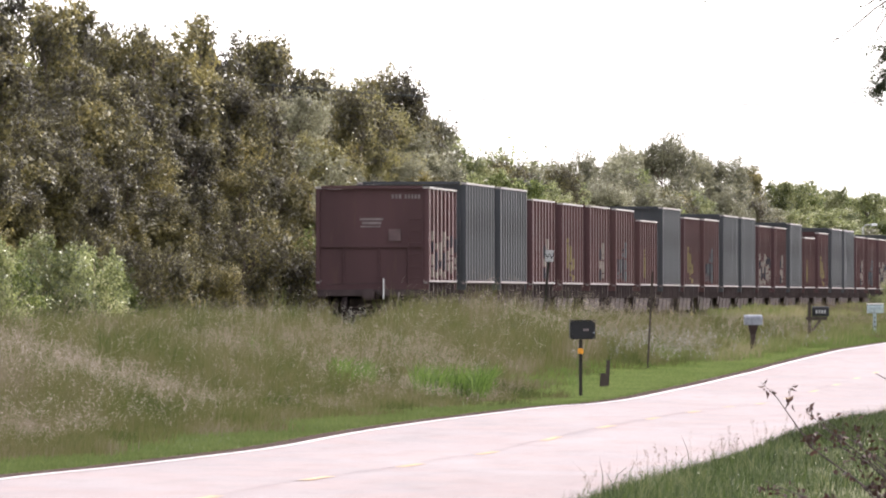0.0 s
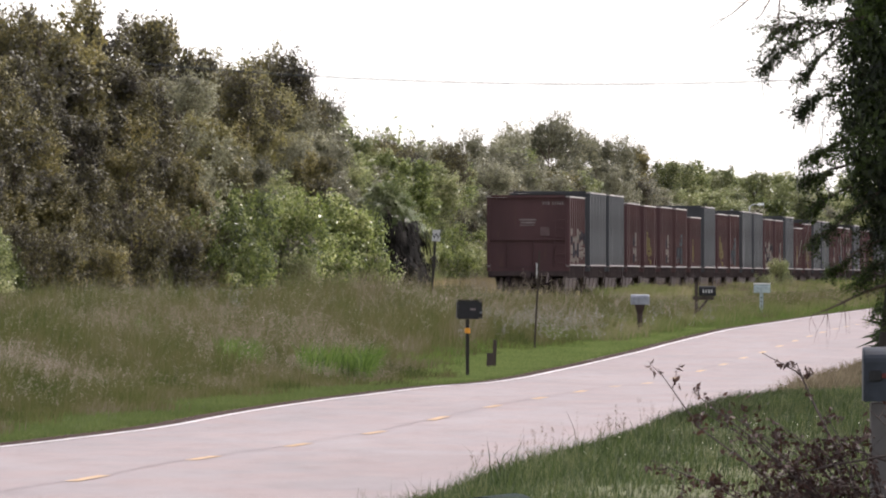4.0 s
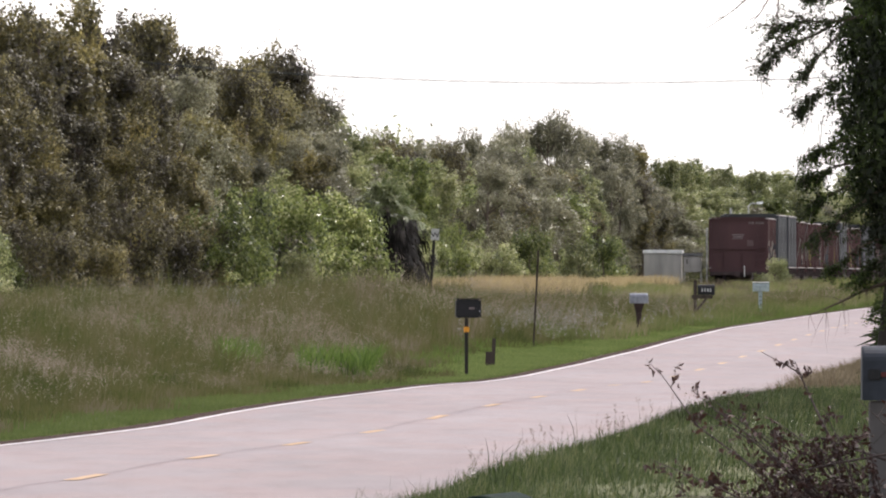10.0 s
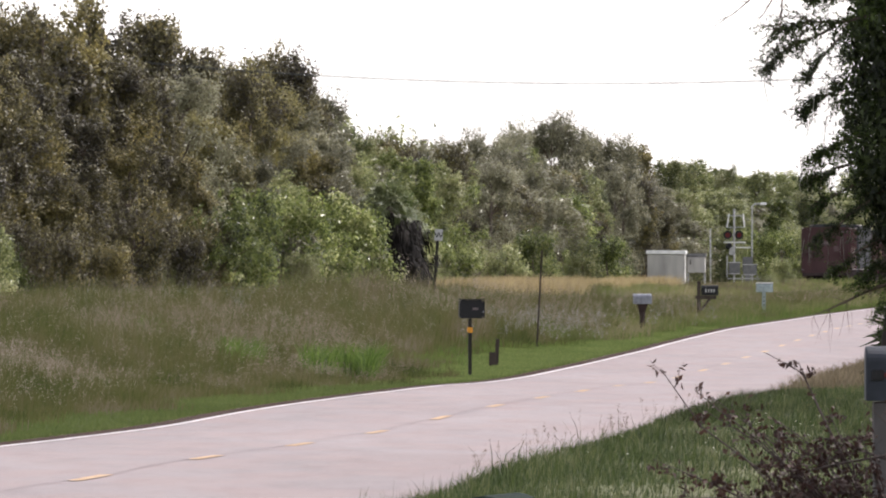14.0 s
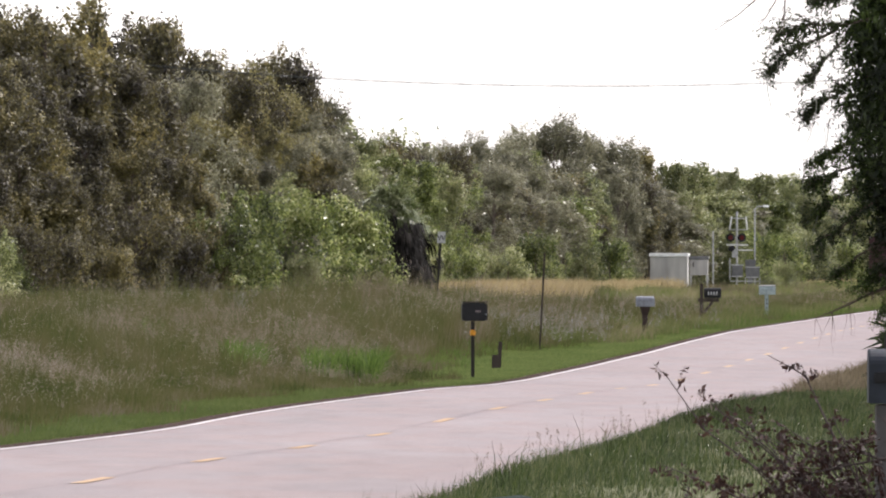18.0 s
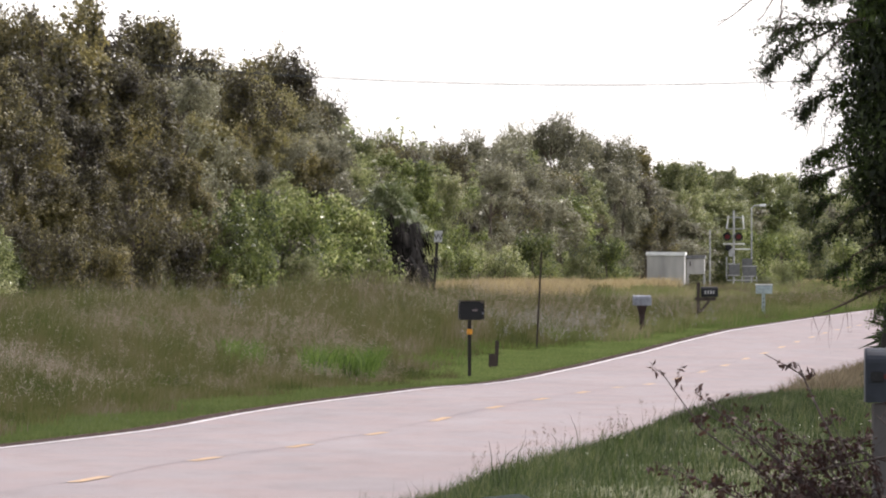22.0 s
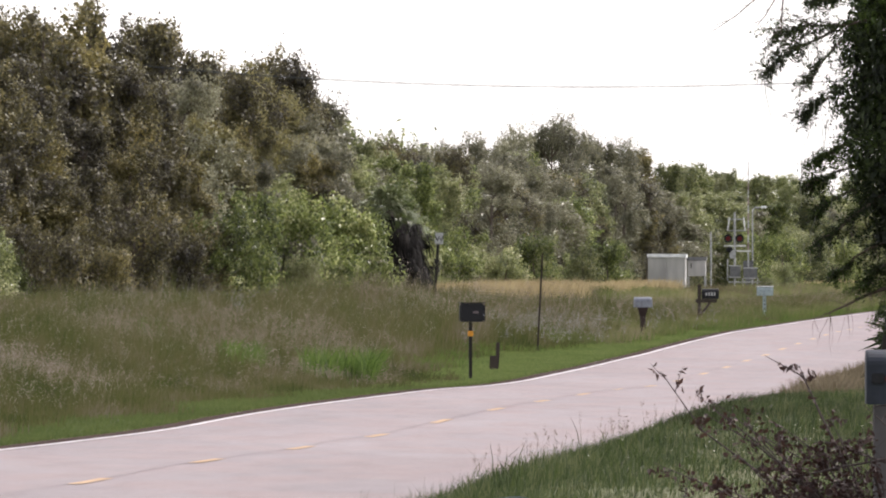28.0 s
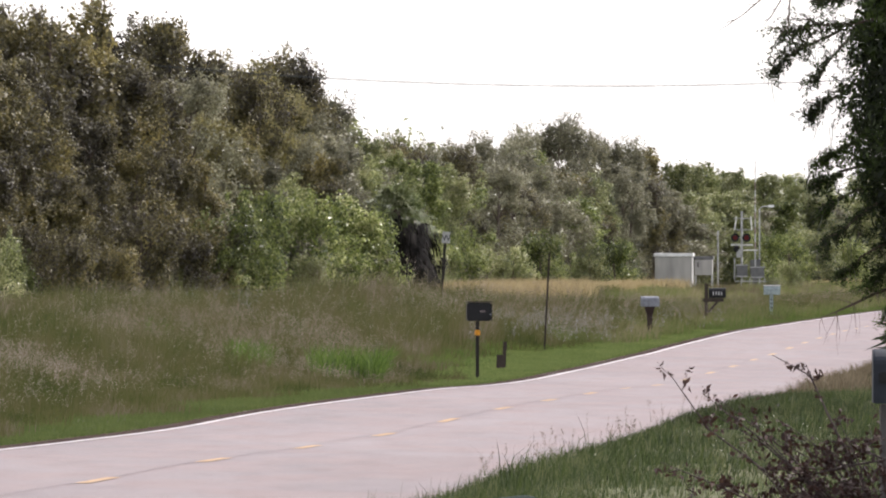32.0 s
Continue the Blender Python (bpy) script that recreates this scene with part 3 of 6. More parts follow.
TREE_WORDS = {0: "bright green broadleaf", 1: "mid-green broadleaf", 2: "shade-dark green vine-hung", 3: "yellow-olive broadleaf", 4: "grey mossy haze-pale thin-leaved"}
PLANTED = [0]


def plant(x, y, height, radius, form, leaf):
    PLANTED[0] += 1
    i = PLANTED[0]
    key = (form, i % (3 if form in (0, 3) else 2))
    proto, (H, R), used = FORMS[key]
    m = pose(x, y, float(land(x, y)) - 0.05, 0, 0, (i * 137.5) % 360)
    if used:
        ob = copy_thing(proto, m)
    else:
        ob, FORMS[key][2] = proto, True
        ob.matrix_basis = m
    ob.scale = (radius / R, radius / R, height / H)
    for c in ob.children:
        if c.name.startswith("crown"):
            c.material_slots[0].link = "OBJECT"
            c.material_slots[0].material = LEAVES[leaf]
    kind = "shrub" if form == 3 else "tree"
    tagged(ob, "%s %s in the wooded edge beyond the track" % (TREE_WORDS[leaf], kind), kind, "woodland edge %ss" % kind)
    return ob


# (x, y, height, radius, form, foliage)
TALL_TREES_a = [
    (-15.4, 323, 9.7, 1.53, 0, 2),
    (-15.1, 336, 10.1, 1.42, 1, 2),
    (-14.3, 343, 9.9, 1.56, 0, 2),
    (-13.9, 357, 10.2, 1.43, 1, 2),
    (-13.3, 366, 9.7, 1.53, 0, 2),
    (-12.2, 365, 9.6, 1.34, 1, 2),
    (-11.6, 373, 10.3, 1.84, 1, 2),
    (-11.6, 398, 10.8, 1.52, 1, 2),
    (-12.0, 374, 9.3, 1.46, 0, 2),
    (-10.7, 393, 9.5, 1.50, 0, 2),
    (-10.6, 416, 11.0, 1.54, 1, 2),
    (-9.7, 414, 10.4, 1.63, 0, 2),
    (-9.4, 430, 10.6, 1.49, 1, 2),
    (-9.0, 425, 9.4, 1.48, 0, 2),
]
TALL_TREES_b = [
    (-8.5, 437, 9.2, 1.52, 2, 2),
    (-7.5, 438, 9.4, 1.51, 0, 3),
    (-7.2, 456, 9.2, 1.48, 0, 3),
    (-6.7, 471, 10.1, 1.67, 2, 2),
    (-5.9, 472, 9.3, 1.54, 2, 2),
    (-5.1, 491, 8.6, 1.48, 2, 4),
    (-4.2, 501, 7.5, 1.28, 2, 4),
    (-3.3, 497, 7.3, 1.21, 0, 1),
    (-2.5, 530, 7.4, 1.27, 2, 1),
    (-2.1, 529, 7.3, 1.25, 2, 2),
    (-1.4, 532, 7.0, 1.20, 2, 4),
    (-0.2, 542, 7.3, 1.39, 2, 4),
    (1.1, 586, 8.1, 1.39, 2, 4),
    (2.4, 593, 8.0, 1.37, 2, 4),
]
# Far trees take the paler foliage colours in place of haze.
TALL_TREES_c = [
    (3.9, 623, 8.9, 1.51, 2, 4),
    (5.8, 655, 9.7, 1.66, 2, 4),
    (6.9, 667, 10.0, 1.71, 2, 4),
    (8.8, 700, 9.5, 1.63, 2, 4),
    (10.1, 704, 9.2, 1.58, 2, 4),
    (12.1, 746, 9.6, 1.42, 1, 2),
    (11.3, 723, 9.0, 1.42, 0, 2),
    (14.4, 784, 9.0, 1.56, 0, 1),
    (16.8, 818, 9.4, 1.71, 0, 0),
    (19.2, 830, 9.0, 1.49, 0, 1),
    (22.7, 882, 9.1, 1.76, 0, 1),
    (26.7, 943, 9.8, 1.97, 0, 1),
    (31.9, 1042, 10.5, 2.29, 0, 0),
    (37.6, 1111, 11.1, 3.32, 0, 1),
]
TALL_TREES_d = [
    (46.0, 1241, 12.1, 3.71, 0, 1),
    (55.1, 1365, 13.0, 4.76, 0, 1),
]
TALL_TREES = TALL_TREES_a + TALL_TREES_b + TALL_TREES_c + TALL_TREES_d
BACK_TREES_a = [
    (15.6, 799, 9.1, 2.03, 0, 1),
    (18.4, 834, 9.2, 2.12, 0, 1),
    (21.6, 885, 9.1, 2.16, 0, 0),
    (25.7, 950, 9.6, 2.32, 0, 1),
    (-17.0, 362, 10.2, 1.60, 0, 2),
    (-16.0, 393, 10.5, 1.65, 0, 2),
    (-14.6, 413, 9.9, 1.56, 0, 2),
    (-12.5, 422, 10.5, 1.66, 0, 2),
    (-13.4, 432, 9.6, 1.51, 0, 2),
    (-11.0, 447, 10.7, 1.68, 0, 2),
    (-9.7, 468, 10.3, 1.64, 0, 2),
    (-9.3, 494, 9.3, 1.53, 2, 2),
    (-7.7, 502, 9.1, 1.45, 0, 3),
    (-6.4, 531, 9.6, 1.58, 2, 2),
    (-4.0, 561, 7.6, 1.30, 2, 4),
    (-2.4, 577, 6.9, 1.19, 2, 1),
    (-0.9, 605, 6.6, 1.32, 2, 4),
    (2.0, 635, 7.8, 1.34, 2, 4),
]
BACK_TREES_b = [
    (5.0, 682, 8.8, 1.57, 2, 4),
    (8.2, 728, 9.6, 1.64, 2, 4),
    (11.6, 783, 8.6, 1.48, 2, 4),
    (13.8, 817, 8.3, 1.54, 0, 2),
    (19.5, 909, 8.8, 2.25, 0, 0),
    (27.3, 1023, 8.6, 2.41, 0, 1),
    (36.9, 1160, 9.6, 3.01, 0, 0),
    (53.4, 1399, 11.5, 4.94, 0, 1),
]
BACK_TREES = BACK_TREES_a + BACK_TREES_b
MIDDLE_TREES_a = [
    (-14.6, 308, 5.5, 1.05, 0, 2),
    (-14.0, 310, 4.8, 0.93, 0, 2),
    (-13.6, 316, 5.6, 1.08, 0, 2),
    (-12.9, 317, 5.5, 1.05, 0, 2),
    (-12.6, 329, 5.1, 0.98, 0, 2),
    (-12.0, 340, 5.0, 0.97, 1, 2),
    (-11.0, 345, 4.4, 1.06, 0, 2),
    (-10.4, 364, 4.5, 0.85, 0, 2),
    (-10.7, 360, 6.2, 1.19, 0, 2),
    (-9.5, 368, 5.3, 1.02, 2, 2),
    (-8.9, 387, 5.4, 1.03, 0, 2),
    (-8.1, 395, 5.3, 1.04, 1, 2),
    (-7.4, 410, 6.1, 1.17, 0, 3),
    (-6.6, 415, 5.5, 1.05, 2, 4),
]
MIDDLE_TREES_b = [
    (-5.5, 438, 6.2, 1.19, 2, 4),
    (-5.9, 433, 5.2, 1.08, 0, 1),
    (-4.7, 437, 5.9, 1.12, 0, 2),
    (-4.2, 446, 6.1, 1.16, 2, 4),
    (-3.5, 467, 6.2, 1.18, 0, 1),
    (-2.5, 486, 6.5, 1.25, 0, 0),
    (-1.3, 492, 6.2, 1.19, 0, 0),
    (-0.3, 511, 6.3, 1.21, 0, 1),
    (0.2, 520, 6.8, 1.29, 2, 2),
    (2.0, 542, 6.4, 1.61, 2, 4),
    (2.9, 556, 5.4, 1.25, 2, 2),
    (5.8, 597, 5.7, 1.85, 0, 0),
    (4.2, 576, 6.4, 1.30, 2, 4),
    (7.8, 633, 4.9, 0.95, 0, 2),
]
MIDDLE_TREES_c = [
    (9.5, 652, 6.9, 1.40, 2, 4),
    (11.3, 680, 6.9, 1.36, 1, 2),
    (12.4, 704, 6.3, 1.21, 0, 2),
    (15.2, 732, 5.7, 1.61, 0, 1),
    (14.5, 730, 6.7, 1.46, 0, 1),
    (18.6, 794, 7.2, 1.82, 0, 1),
    (22.7, 846, 7.0, 2.11, 0, 0),
    (27.1, 910, 7.8, 2.09, 0, 1),
    (34.3, 1026, 8.7, 3.07, 0, 1),
    (43.0, 1146, 9.6, 4.00, 0, 1),
]
MIDDLE_TREES = MIDDLE_TREES_a + MIDDLE_TREES_b + MIDDLE_TREES_c
DOME_TREES_a = [
    (-14.8, 312, 7.9, 1.50, 0, 2),
    (-14.8, 320, 8.1, 1.47, 0, 2),
    (-14.2, 318, 6.4, 1.22, 2, 2),
    (-14.2, 332, 6.8, 1.24, 0, 2),
    (-13.7, 330, 6.2, 1.19, 2, 2),
    (-13.5, 336, 7.7, 1.48, 0, 2),
    (-13.1, 339, 7.4, 1.41, 2, 2),
    (-12.9, 349, 7.9, 1.43, 0, 2),
    (-12.6, 353, 8.9, 1.61, 2, 2),
    (-12.2, 355, 6.6, 1.26, 0, 2),
    (-11.7, 361, 6.2, 1.19, 0, 2),
    (-11.5, 368, 6.5, 1.29, 0, 2),
    (-11.1, 376, 8.8, 1.59, 0, 2),
    (-10.5, 376, 8.2, 1.57, 2, 2),
]
DOME_TREES_b = [
    (-10.3, 385, 8.4, 1.53, 0, 2),
    (-9.9, 395, 8.3, 1.50, 0, 2),
    (-9.2, 397, 6.1, 1.20, 2, 2),
    (-8.6, 402, 8.0, 1.53, 2, 4),
    (-8.1, 410, 7.0, 1.33, 0, 3),
    (-7.5, 426, 6.3, 1.15, 0, 3),
    (-7.0, 433, 8.6, 1.58, 2, 2),
    (-6.5, 446, 8.4, 1.55, 2, 3),
    (-5.9, 453, 8.1, 1.49, 0, 3),
    (-5.2, 453, 7.6, 1.48, 0, 4),
    (-4.4, 463, 5.4, 1.33, 2, 4),
    (-3.7, 475, 5.1, 1.49, 0, 4),
    (-3.1, 481, 5.8, 1.56, 0, 4),
    (-2.3, 503, 6.0, 1.36, 2, 4),
]
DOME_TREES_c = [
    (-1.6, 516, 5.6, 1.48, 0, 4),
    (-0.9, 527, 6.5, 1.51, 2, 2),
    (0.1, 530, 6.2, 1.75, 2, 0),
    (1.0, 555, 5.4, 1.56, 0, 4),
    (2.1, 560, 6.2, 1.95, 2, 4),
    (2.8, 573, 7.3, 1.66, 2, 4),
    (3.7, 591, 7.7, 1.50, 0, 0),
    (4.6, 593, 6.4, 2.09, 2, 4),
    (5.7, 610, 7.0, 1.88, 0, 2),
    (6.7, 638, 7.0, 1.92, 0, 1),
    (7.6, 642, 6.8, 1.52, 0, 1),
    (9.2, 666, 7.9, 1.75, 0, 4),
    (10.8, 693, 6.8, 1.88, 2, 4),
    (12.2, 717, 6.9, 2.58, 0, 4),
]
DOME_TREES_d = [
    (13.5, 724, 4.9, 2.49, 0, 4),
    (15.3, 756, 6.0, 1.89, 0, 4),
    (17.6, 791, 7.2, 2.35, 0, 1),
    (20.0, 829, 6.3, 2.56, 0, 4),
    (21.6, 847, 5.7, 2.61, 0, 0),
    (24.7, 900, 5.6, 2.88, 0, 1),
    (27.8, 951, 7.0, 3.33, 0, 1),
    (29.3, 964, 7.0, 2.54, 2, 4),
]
DOME_TREES = DOME_TREES_a + DOME_TREES_b + DOME_TREES_c + DOME_TREES_d
# Foliage 2 at the left paints the deep shade below the trees.
SHRUBS_a = [
    (-13.4, 283, 2.7, 1.08, 3, 1),
    (-12.7, 285, 2.5, 0.98, 3, 0),
    (-12.3, 294, 2.8, 1.10, 3, 1),
    (-12.1, 305, 2.6, 1.01, 3, 0),
    (-11.5, 303, 2.7, 1.06, 3, 1),
    (-11.5, 319, 2.1, 0.85, 3, 0),
    (-11.4, 321, 2.9, 1.16, 3, 2),
    (-10.3, 320, 2.9, 1.15, 3, 2),
    (-10.0, 342, 2.9, 1.13, 3, 2),
    (-9.3, 340, 2.2, 0.88, 3, 2),
    (-9.1, 351, 3.7, 1.45, 3, 2),
    (-8.5, 360, 3.6, 1.43, 3, 2),
    (-7.8, 360, 2.7, 1.08, 3, 2),
    (-8.9, 353, 2.3, 0.90, 3, 2),
]
SHRUBS_b = [
    (-8.4, 360, 2.1, 0.84, 3, 2),
    (-7.6, 374, 3.2, 1.27, 3, 2),
    (-6.9, 374, 3.7, 1.48, 3, 0),
    (-6.4, 391, 4.2, 1.66, 3, 0),
    (-5.5, 408, 4.4, 1.72, 3, 0),
    (-4.5, 417, 4.3, 1.70, 3, 0),
    (-3.6, 428, 4.3, 1.70, 3, 0),
    (-3.0, 428, 3.7, 1.45, 3, 0),
    (-7.2, 374, 2.7, 1.05, 3, 0),
    (-2.9, 435, 2.5, 0.98, 3, 0),
    (-5.1, 409, 3.0, 1.18, 3, 4),
    (-6.2, 393, 2.5, 0.99, 3, 0),
    (-3.9, 423, 2.7, 1.06, 3, 0),
    (-4.7, 405, 2.1, 0.84, 3, 1),
]
SHRUBS_c = [
    (-0.5, 476, 3.1, 1.22, 3, 0),
    (0.4, 488, 3.3, 1.31, 3, 0),
    (-0.7, 463, 2.3, 0.89, 3, 1),
    (1.4, 508, 2.9, 1.17, 3, 1),
    (2.6, 522, 2.7, 1.21, 3, 1),
    (3.8, 528, 3.4, 1.36, 3, 0),
    (5.5, 569, 2.7, 1.32, 3, 0),
    (6.4, 567, 2.9, 1.13, 3, 1),
    (8.0, 595, 3.3, 1.30, 3, 0),
    (9.1, 619, 2.4, 0.96, 3, 1),
    (17.0, 732, 4.2, 1.69, 3, 1),
    (19.6, 771, 4.5, 1.80, 3, 0),
    (22.9, 821, 4.8, 1.90, 3, 0),
    (26.0, 862, 4.5, 1.90, 3, 1),
]
SHRUBS_d = [
    (29.6, 913, 4.4, 2.21, 3, 0),
    (35.7, 1000, 4.7, 3.15, 3, 1),
    (44.4, 1126, 5.1, 3.55, 3, 1),
]
SHRUBS = SHRUBS_a + SHRUBS_b + SHRUBS_c + SHRUBS_d

for row in TALL_TREES + BACK_TREES + DOME_TREES + MIDDLE_TREES + SHRUBS:
    plant(*row)
# Unseen trees right of the view, added only to cast shade.
for _p in ((7.4, 119, 7.8, 2.2, 0, 2), (6.9, 93, 8.0, 2.0, 0, 2), (7.2, 106, 8.2, 2.1, 0, 2)):
    tagged(plant(*_p), "dark green broadleaf tree added out of view to shade the verge", "tree")

# the deep wood behind the first rows
_bl = []
for k in range(1500):
    y = 300 + 1100 * (k / 1500) ** 1.3 + RNG.uniform(-6, 6)
    lat = RNG.uniform(41, 52)
    top = 9.2 if y < 450 else 8.4 if y < 620 else 7.6 if y < 700 else 8.4
    _bl.append((TRACK_X - lat + 27.35 + TRACK_SLOPE * y, y, RNG.uniform(0.8, top - 1.2), RNG.uniform(1.1, 1.8), 1.1))
_v, _f = clumped(RNG, _bl, 170, 0.34, 0.2, 0.4)
tagged(new("far_woods", mesh_of("far_woods", _v, _f, M_GREEN)), "deep shaded wood behind the first trees", "woods", kind="stuff")


def ripple(x, y, a, b, c):
    return 0.5 + 0.25 * np.sin(x * a + 1.3 * np.sin(y * b * 0.7 + c)) + 0.25 * np.sin(y * b + c + 1.7 * np.sin(x * a * 0.6))


def blades(name, x, y, h, w, lean, mat, label, bend=0.35, sink=0.03):
    """Grass: each blade two pieces, bent over towards its tip."""
    n = len(x)
    z = land(x, y) - sink
    a = RNG.uniform(0, 6.283, n)
    turn = RNG.uniform(-1.1, 1.1, n)
    side = np.stack([np.cos(turn), np.sin(turn), np.zeros(n)], 1) * (w / 2)[:, None]
    d = np.stack([np.cos(a), np.sin(a), np.zeros(n)], 1) * (lean * h)[:, None]
    d[:, 0] += 0.1 * h
    base = np.stack([x, y, z], 1)
    mid = base + d * bend + np.array([0, 0, 1]) * (h * 0.6)[:, None]
    tip = base + d + np.array([0, 0, 1]) * (h * (1 - 0.25 * lean))[:, None]
    V = np.stack([base - side, base + side, mid + side * 0.8, mid - side * 0.8, tip], 1).reshape(-1, 3)
    o = np.arange(n)[:, None] * 5
    tri = np.concatenate([o + np.array([[0, 1, 2]]), o + np.array([[0, 2, 3]]), o + np.array([[3, 2, 4]])], 1).reshape(-1, 3)
    ob = new(name, mesh_of(name, V, tri, mat))
    return tagged(ob, label, "grass", kind="stuff"), tip


def verge_edge(y):
    """How far the tall grass stands back from the road's edge."""
    return 1.5 - 0.2 * smooth((y - 270) / 40) - 0.9 * np.exp(-((y - 203) / 12) ** 2) + 1.7 * smooth((y - 208) / 46) * (1 - smooth((y - 256) / 44)) + 0.3 * np.sin(y * 0.31 + 1) + 0.25 * np.sin(y * 0.6) + 0.15 * np.sin(y * 1.7)


def scatter(n, y0, y1, s_of, power=1.0):
    """n points with more of them near: y from y0 to y1, offset from the centre line between the bounds that s_of gives."""
    q = RNG.random(n)
    y = y0 * (y1 / y0) ** (q ** power)
    lo, hi = s_of(y)
    s = lo + (hi - lo) * RNG.random(n)
    return ROAD_X + ROAD_SLOPE * y + s, y


def field(y):
    left = np.maximum(-0.0475 * y - 1.0, TRACK_X + TRACK_SLOPE * y + 1.9) - (ROAD_X + ROAD_SLOPE * y)
    return np.minimum(left, -ROAD_HALF - 0.5), -ROAD_HALF - verge_edge(y)


# tall grass of the field
_x, _y = scatter(7500, 112, 620, field, 0.85)
_tuft = np.repeat(np.arange(len(_x)), 24)
_x, _y = _x[_tuft] + RNG.normal(0, 0.11, len(_tuft)), _y[_tuft] + RNG.normal(0, 0.3, len(_tuft))
_tall = RNG.uniform(0.6, 1.2, 7500)[_tuft]
_xb, _yb = scatter(50000, 112, 620, field, 0.85)
_x, _y, _tall = np.concatenate([_x, _xb]), np.concatenate([_y, _yb]), np.concatenate([_tall, np.full(50000, 0.7)])
_hh = (0.55 + 0.5 * ripple(_x, _y, 0.5, 0.21, 0.4)) * RNG.uniform(0.55, 1.15, len(_x)) * _tall
_s = -ROAD_HALF - verge_edge(_y) - (_x - ROAD_X - ROAD_SLOPE * _y)
_hh *= 0.32 + 0.68 * smooth(_s / (5.0 - 3.6 * smooth((_y - 200) / 30)))
_u = _x - TRACK_X - TRACK_SLOPE * _y
_hh *= 1 - (0.3 + 0.22 * (1 - smooth((_u - 3) / 6))) * smooth((_y - 330) / 50)
_hh *= 1 + smooth((_y - 240) / 40) * (1 - smooth((_y - 345) / 30)) * (0.12 + 0.4 * np.exp(-((_x + 2.9) / 2.3) ** 2))
_hh *= 1 - 0.42 * np.exp(-((_x / _y + 0.0172) / 0.0026) ** 2) * smooth((_y - 225) / 30)
blades("tall_grass", _x, _y, _hh, RNG.uniform(0.006, 0.016, len(_x)) * (0.7 + _y / 400), RNG.uniform(0.05, 0.5, len(_x)), M_TALL, "tall green and brown roadside grass going to seed")
# plumes
_pick = (RNG.random(len(_x)) < 0.07 + 0.42 * (ripple(_x, _y, 0.32, 0.12, 2.1) > 0.55) * (1 - 0.6 * smooth((_y - 290) / 40))) & (_s > 0.6)
_px, _py, _ph = _x[_pick], _y[_pick], _hh[_pick]
_n = len(_px)
_rep = 6
_c = np.repeat(np.stack([_px, _py, land(_px, _py) + _ph * 1.04], 1), _rep, 0)
_c[:, 2] += RNG.uniform(-0.1, 0.07, len(_c))
_c[:, 0] += RNG.normal(0, 0.022, len(_c))
_nn = RNG.normal(size=_c.shape)
_nn[:, 2] *= 0.3
_nn /= np.linalg.norm(_nn, axis=1, keepdims=True)
_v, _f = leaf_cards(RNG, _c, _nn, 0.036, 0.008)
tagged(new("seed_heads", mesh_of("seed_heads", _v, _f, M_PLUME)), "pale pinkish feathery grass seed heads", "grass", kind="stuff")


def patch_of(n, cx, cy, rx, ry):
    a, r = RNG.uniform(0, 6.283, n), np.sqrt(RNG.random(n))
    return cx + rx * r * np.cos(a), cy + ry * r * np.sin(a)


# lush green tufts
_q = [patch_of(170, *c) for c in ((-1.5, 208, 0.13, 1), (-1.75, 209, 0.12, 2), (-2.05, 206, 0.15, 1), (-2.35, 210, 0.12, 2), (-1.2, 212, 0.1, 1), (-1.32, 207, 0.1, 1), (-3.3, 208, 0.14, 1), (-3.75, 211, 0.13, 2), (-3.5, 206, 0.1, 1), (-5.6, 226, 0.3, 3))]
_x, _y = np.concatenate([p[0] for p in _q]), np.concatenate([p[1] for p in _q])
blades("lush_grass", _x, _y, RNG.uniform(0.35, 0.8, len(_x)), RNG.uniform(0.012, 0.028, len(_x)), RNG.uniform(0.1, 0.6, len(_x)), M_LUSH, "tufts of broad fresh green grass in the field")

# dry golden grass along the track
def far_shoulder(y):
    c = TRACK_X + TRACK_SLOPE * y - ROAD_X - ROAD_SLOPE * y
    return c - 6.0, c - 2.0


_q = [scatter(k, a, b, far_shoulder) for k, a, b in ((26000, 450, 526), (16000, 546, 608), (6000, 820, 900))]
_x, _y = np.concatenate([p[0] for p in _q]), np.concatenate([p[1] for p in _q])
blades("dry_grass", _x, _y, RNG.uniform(0.7, 1.25, len(_x)), RNG.uniform(0.014, 0.034, len(_x)), RNG.uniform(0.1, 0.5, len(_x)), M_DRY, "dry golden grass beside the track")
_q = [scatter(k, a, b, far_shoulder) for k, a, b in ((30000, 290, 456), (5000, 524, 548), (16000, 606, 820))]
_x, _y = np.concatenate([p[0] for p in _q]), np.concatenate([p[1] for p in _q])
blades("tall_grass", _x, _y, RNG.uniform(0.5, 0.95, len(_x)), RNG.uniform(0.012, 0.026, len(_x)), RNG.uniform(0.1, 0.5, len(_x)), M_TALL, "tall green grass below the trees")

_x, _y = scatter(24000, 610, 1250, lambda y: (TRACK_X + TRACK_SLOPE * y + 1.8 - ROAD_X - ROAD_SLOPE * y, -ROAD_HALF - 0.8 + 0 * y))
blades("tall_grass", _x, _y, RNG.uniform(0.35, 0.75, len(_x)), RNG.uniform(0.03, 0.06, len(_x)), RNG.uniform(0.1, 0.5, len(_x)), M_TALL, "tall grass between road and track far down the line")

_x, _y = scatter(26000, 285, 600, lambda y: (np.maximum(TRACK_X + TRACK_SLOPE * y + 3.5, 1.5 + 0 * y) - ROAD_X - ROAD_SLOPE * y, -ROAD_HALF - verge_edge(y) + 0.2))
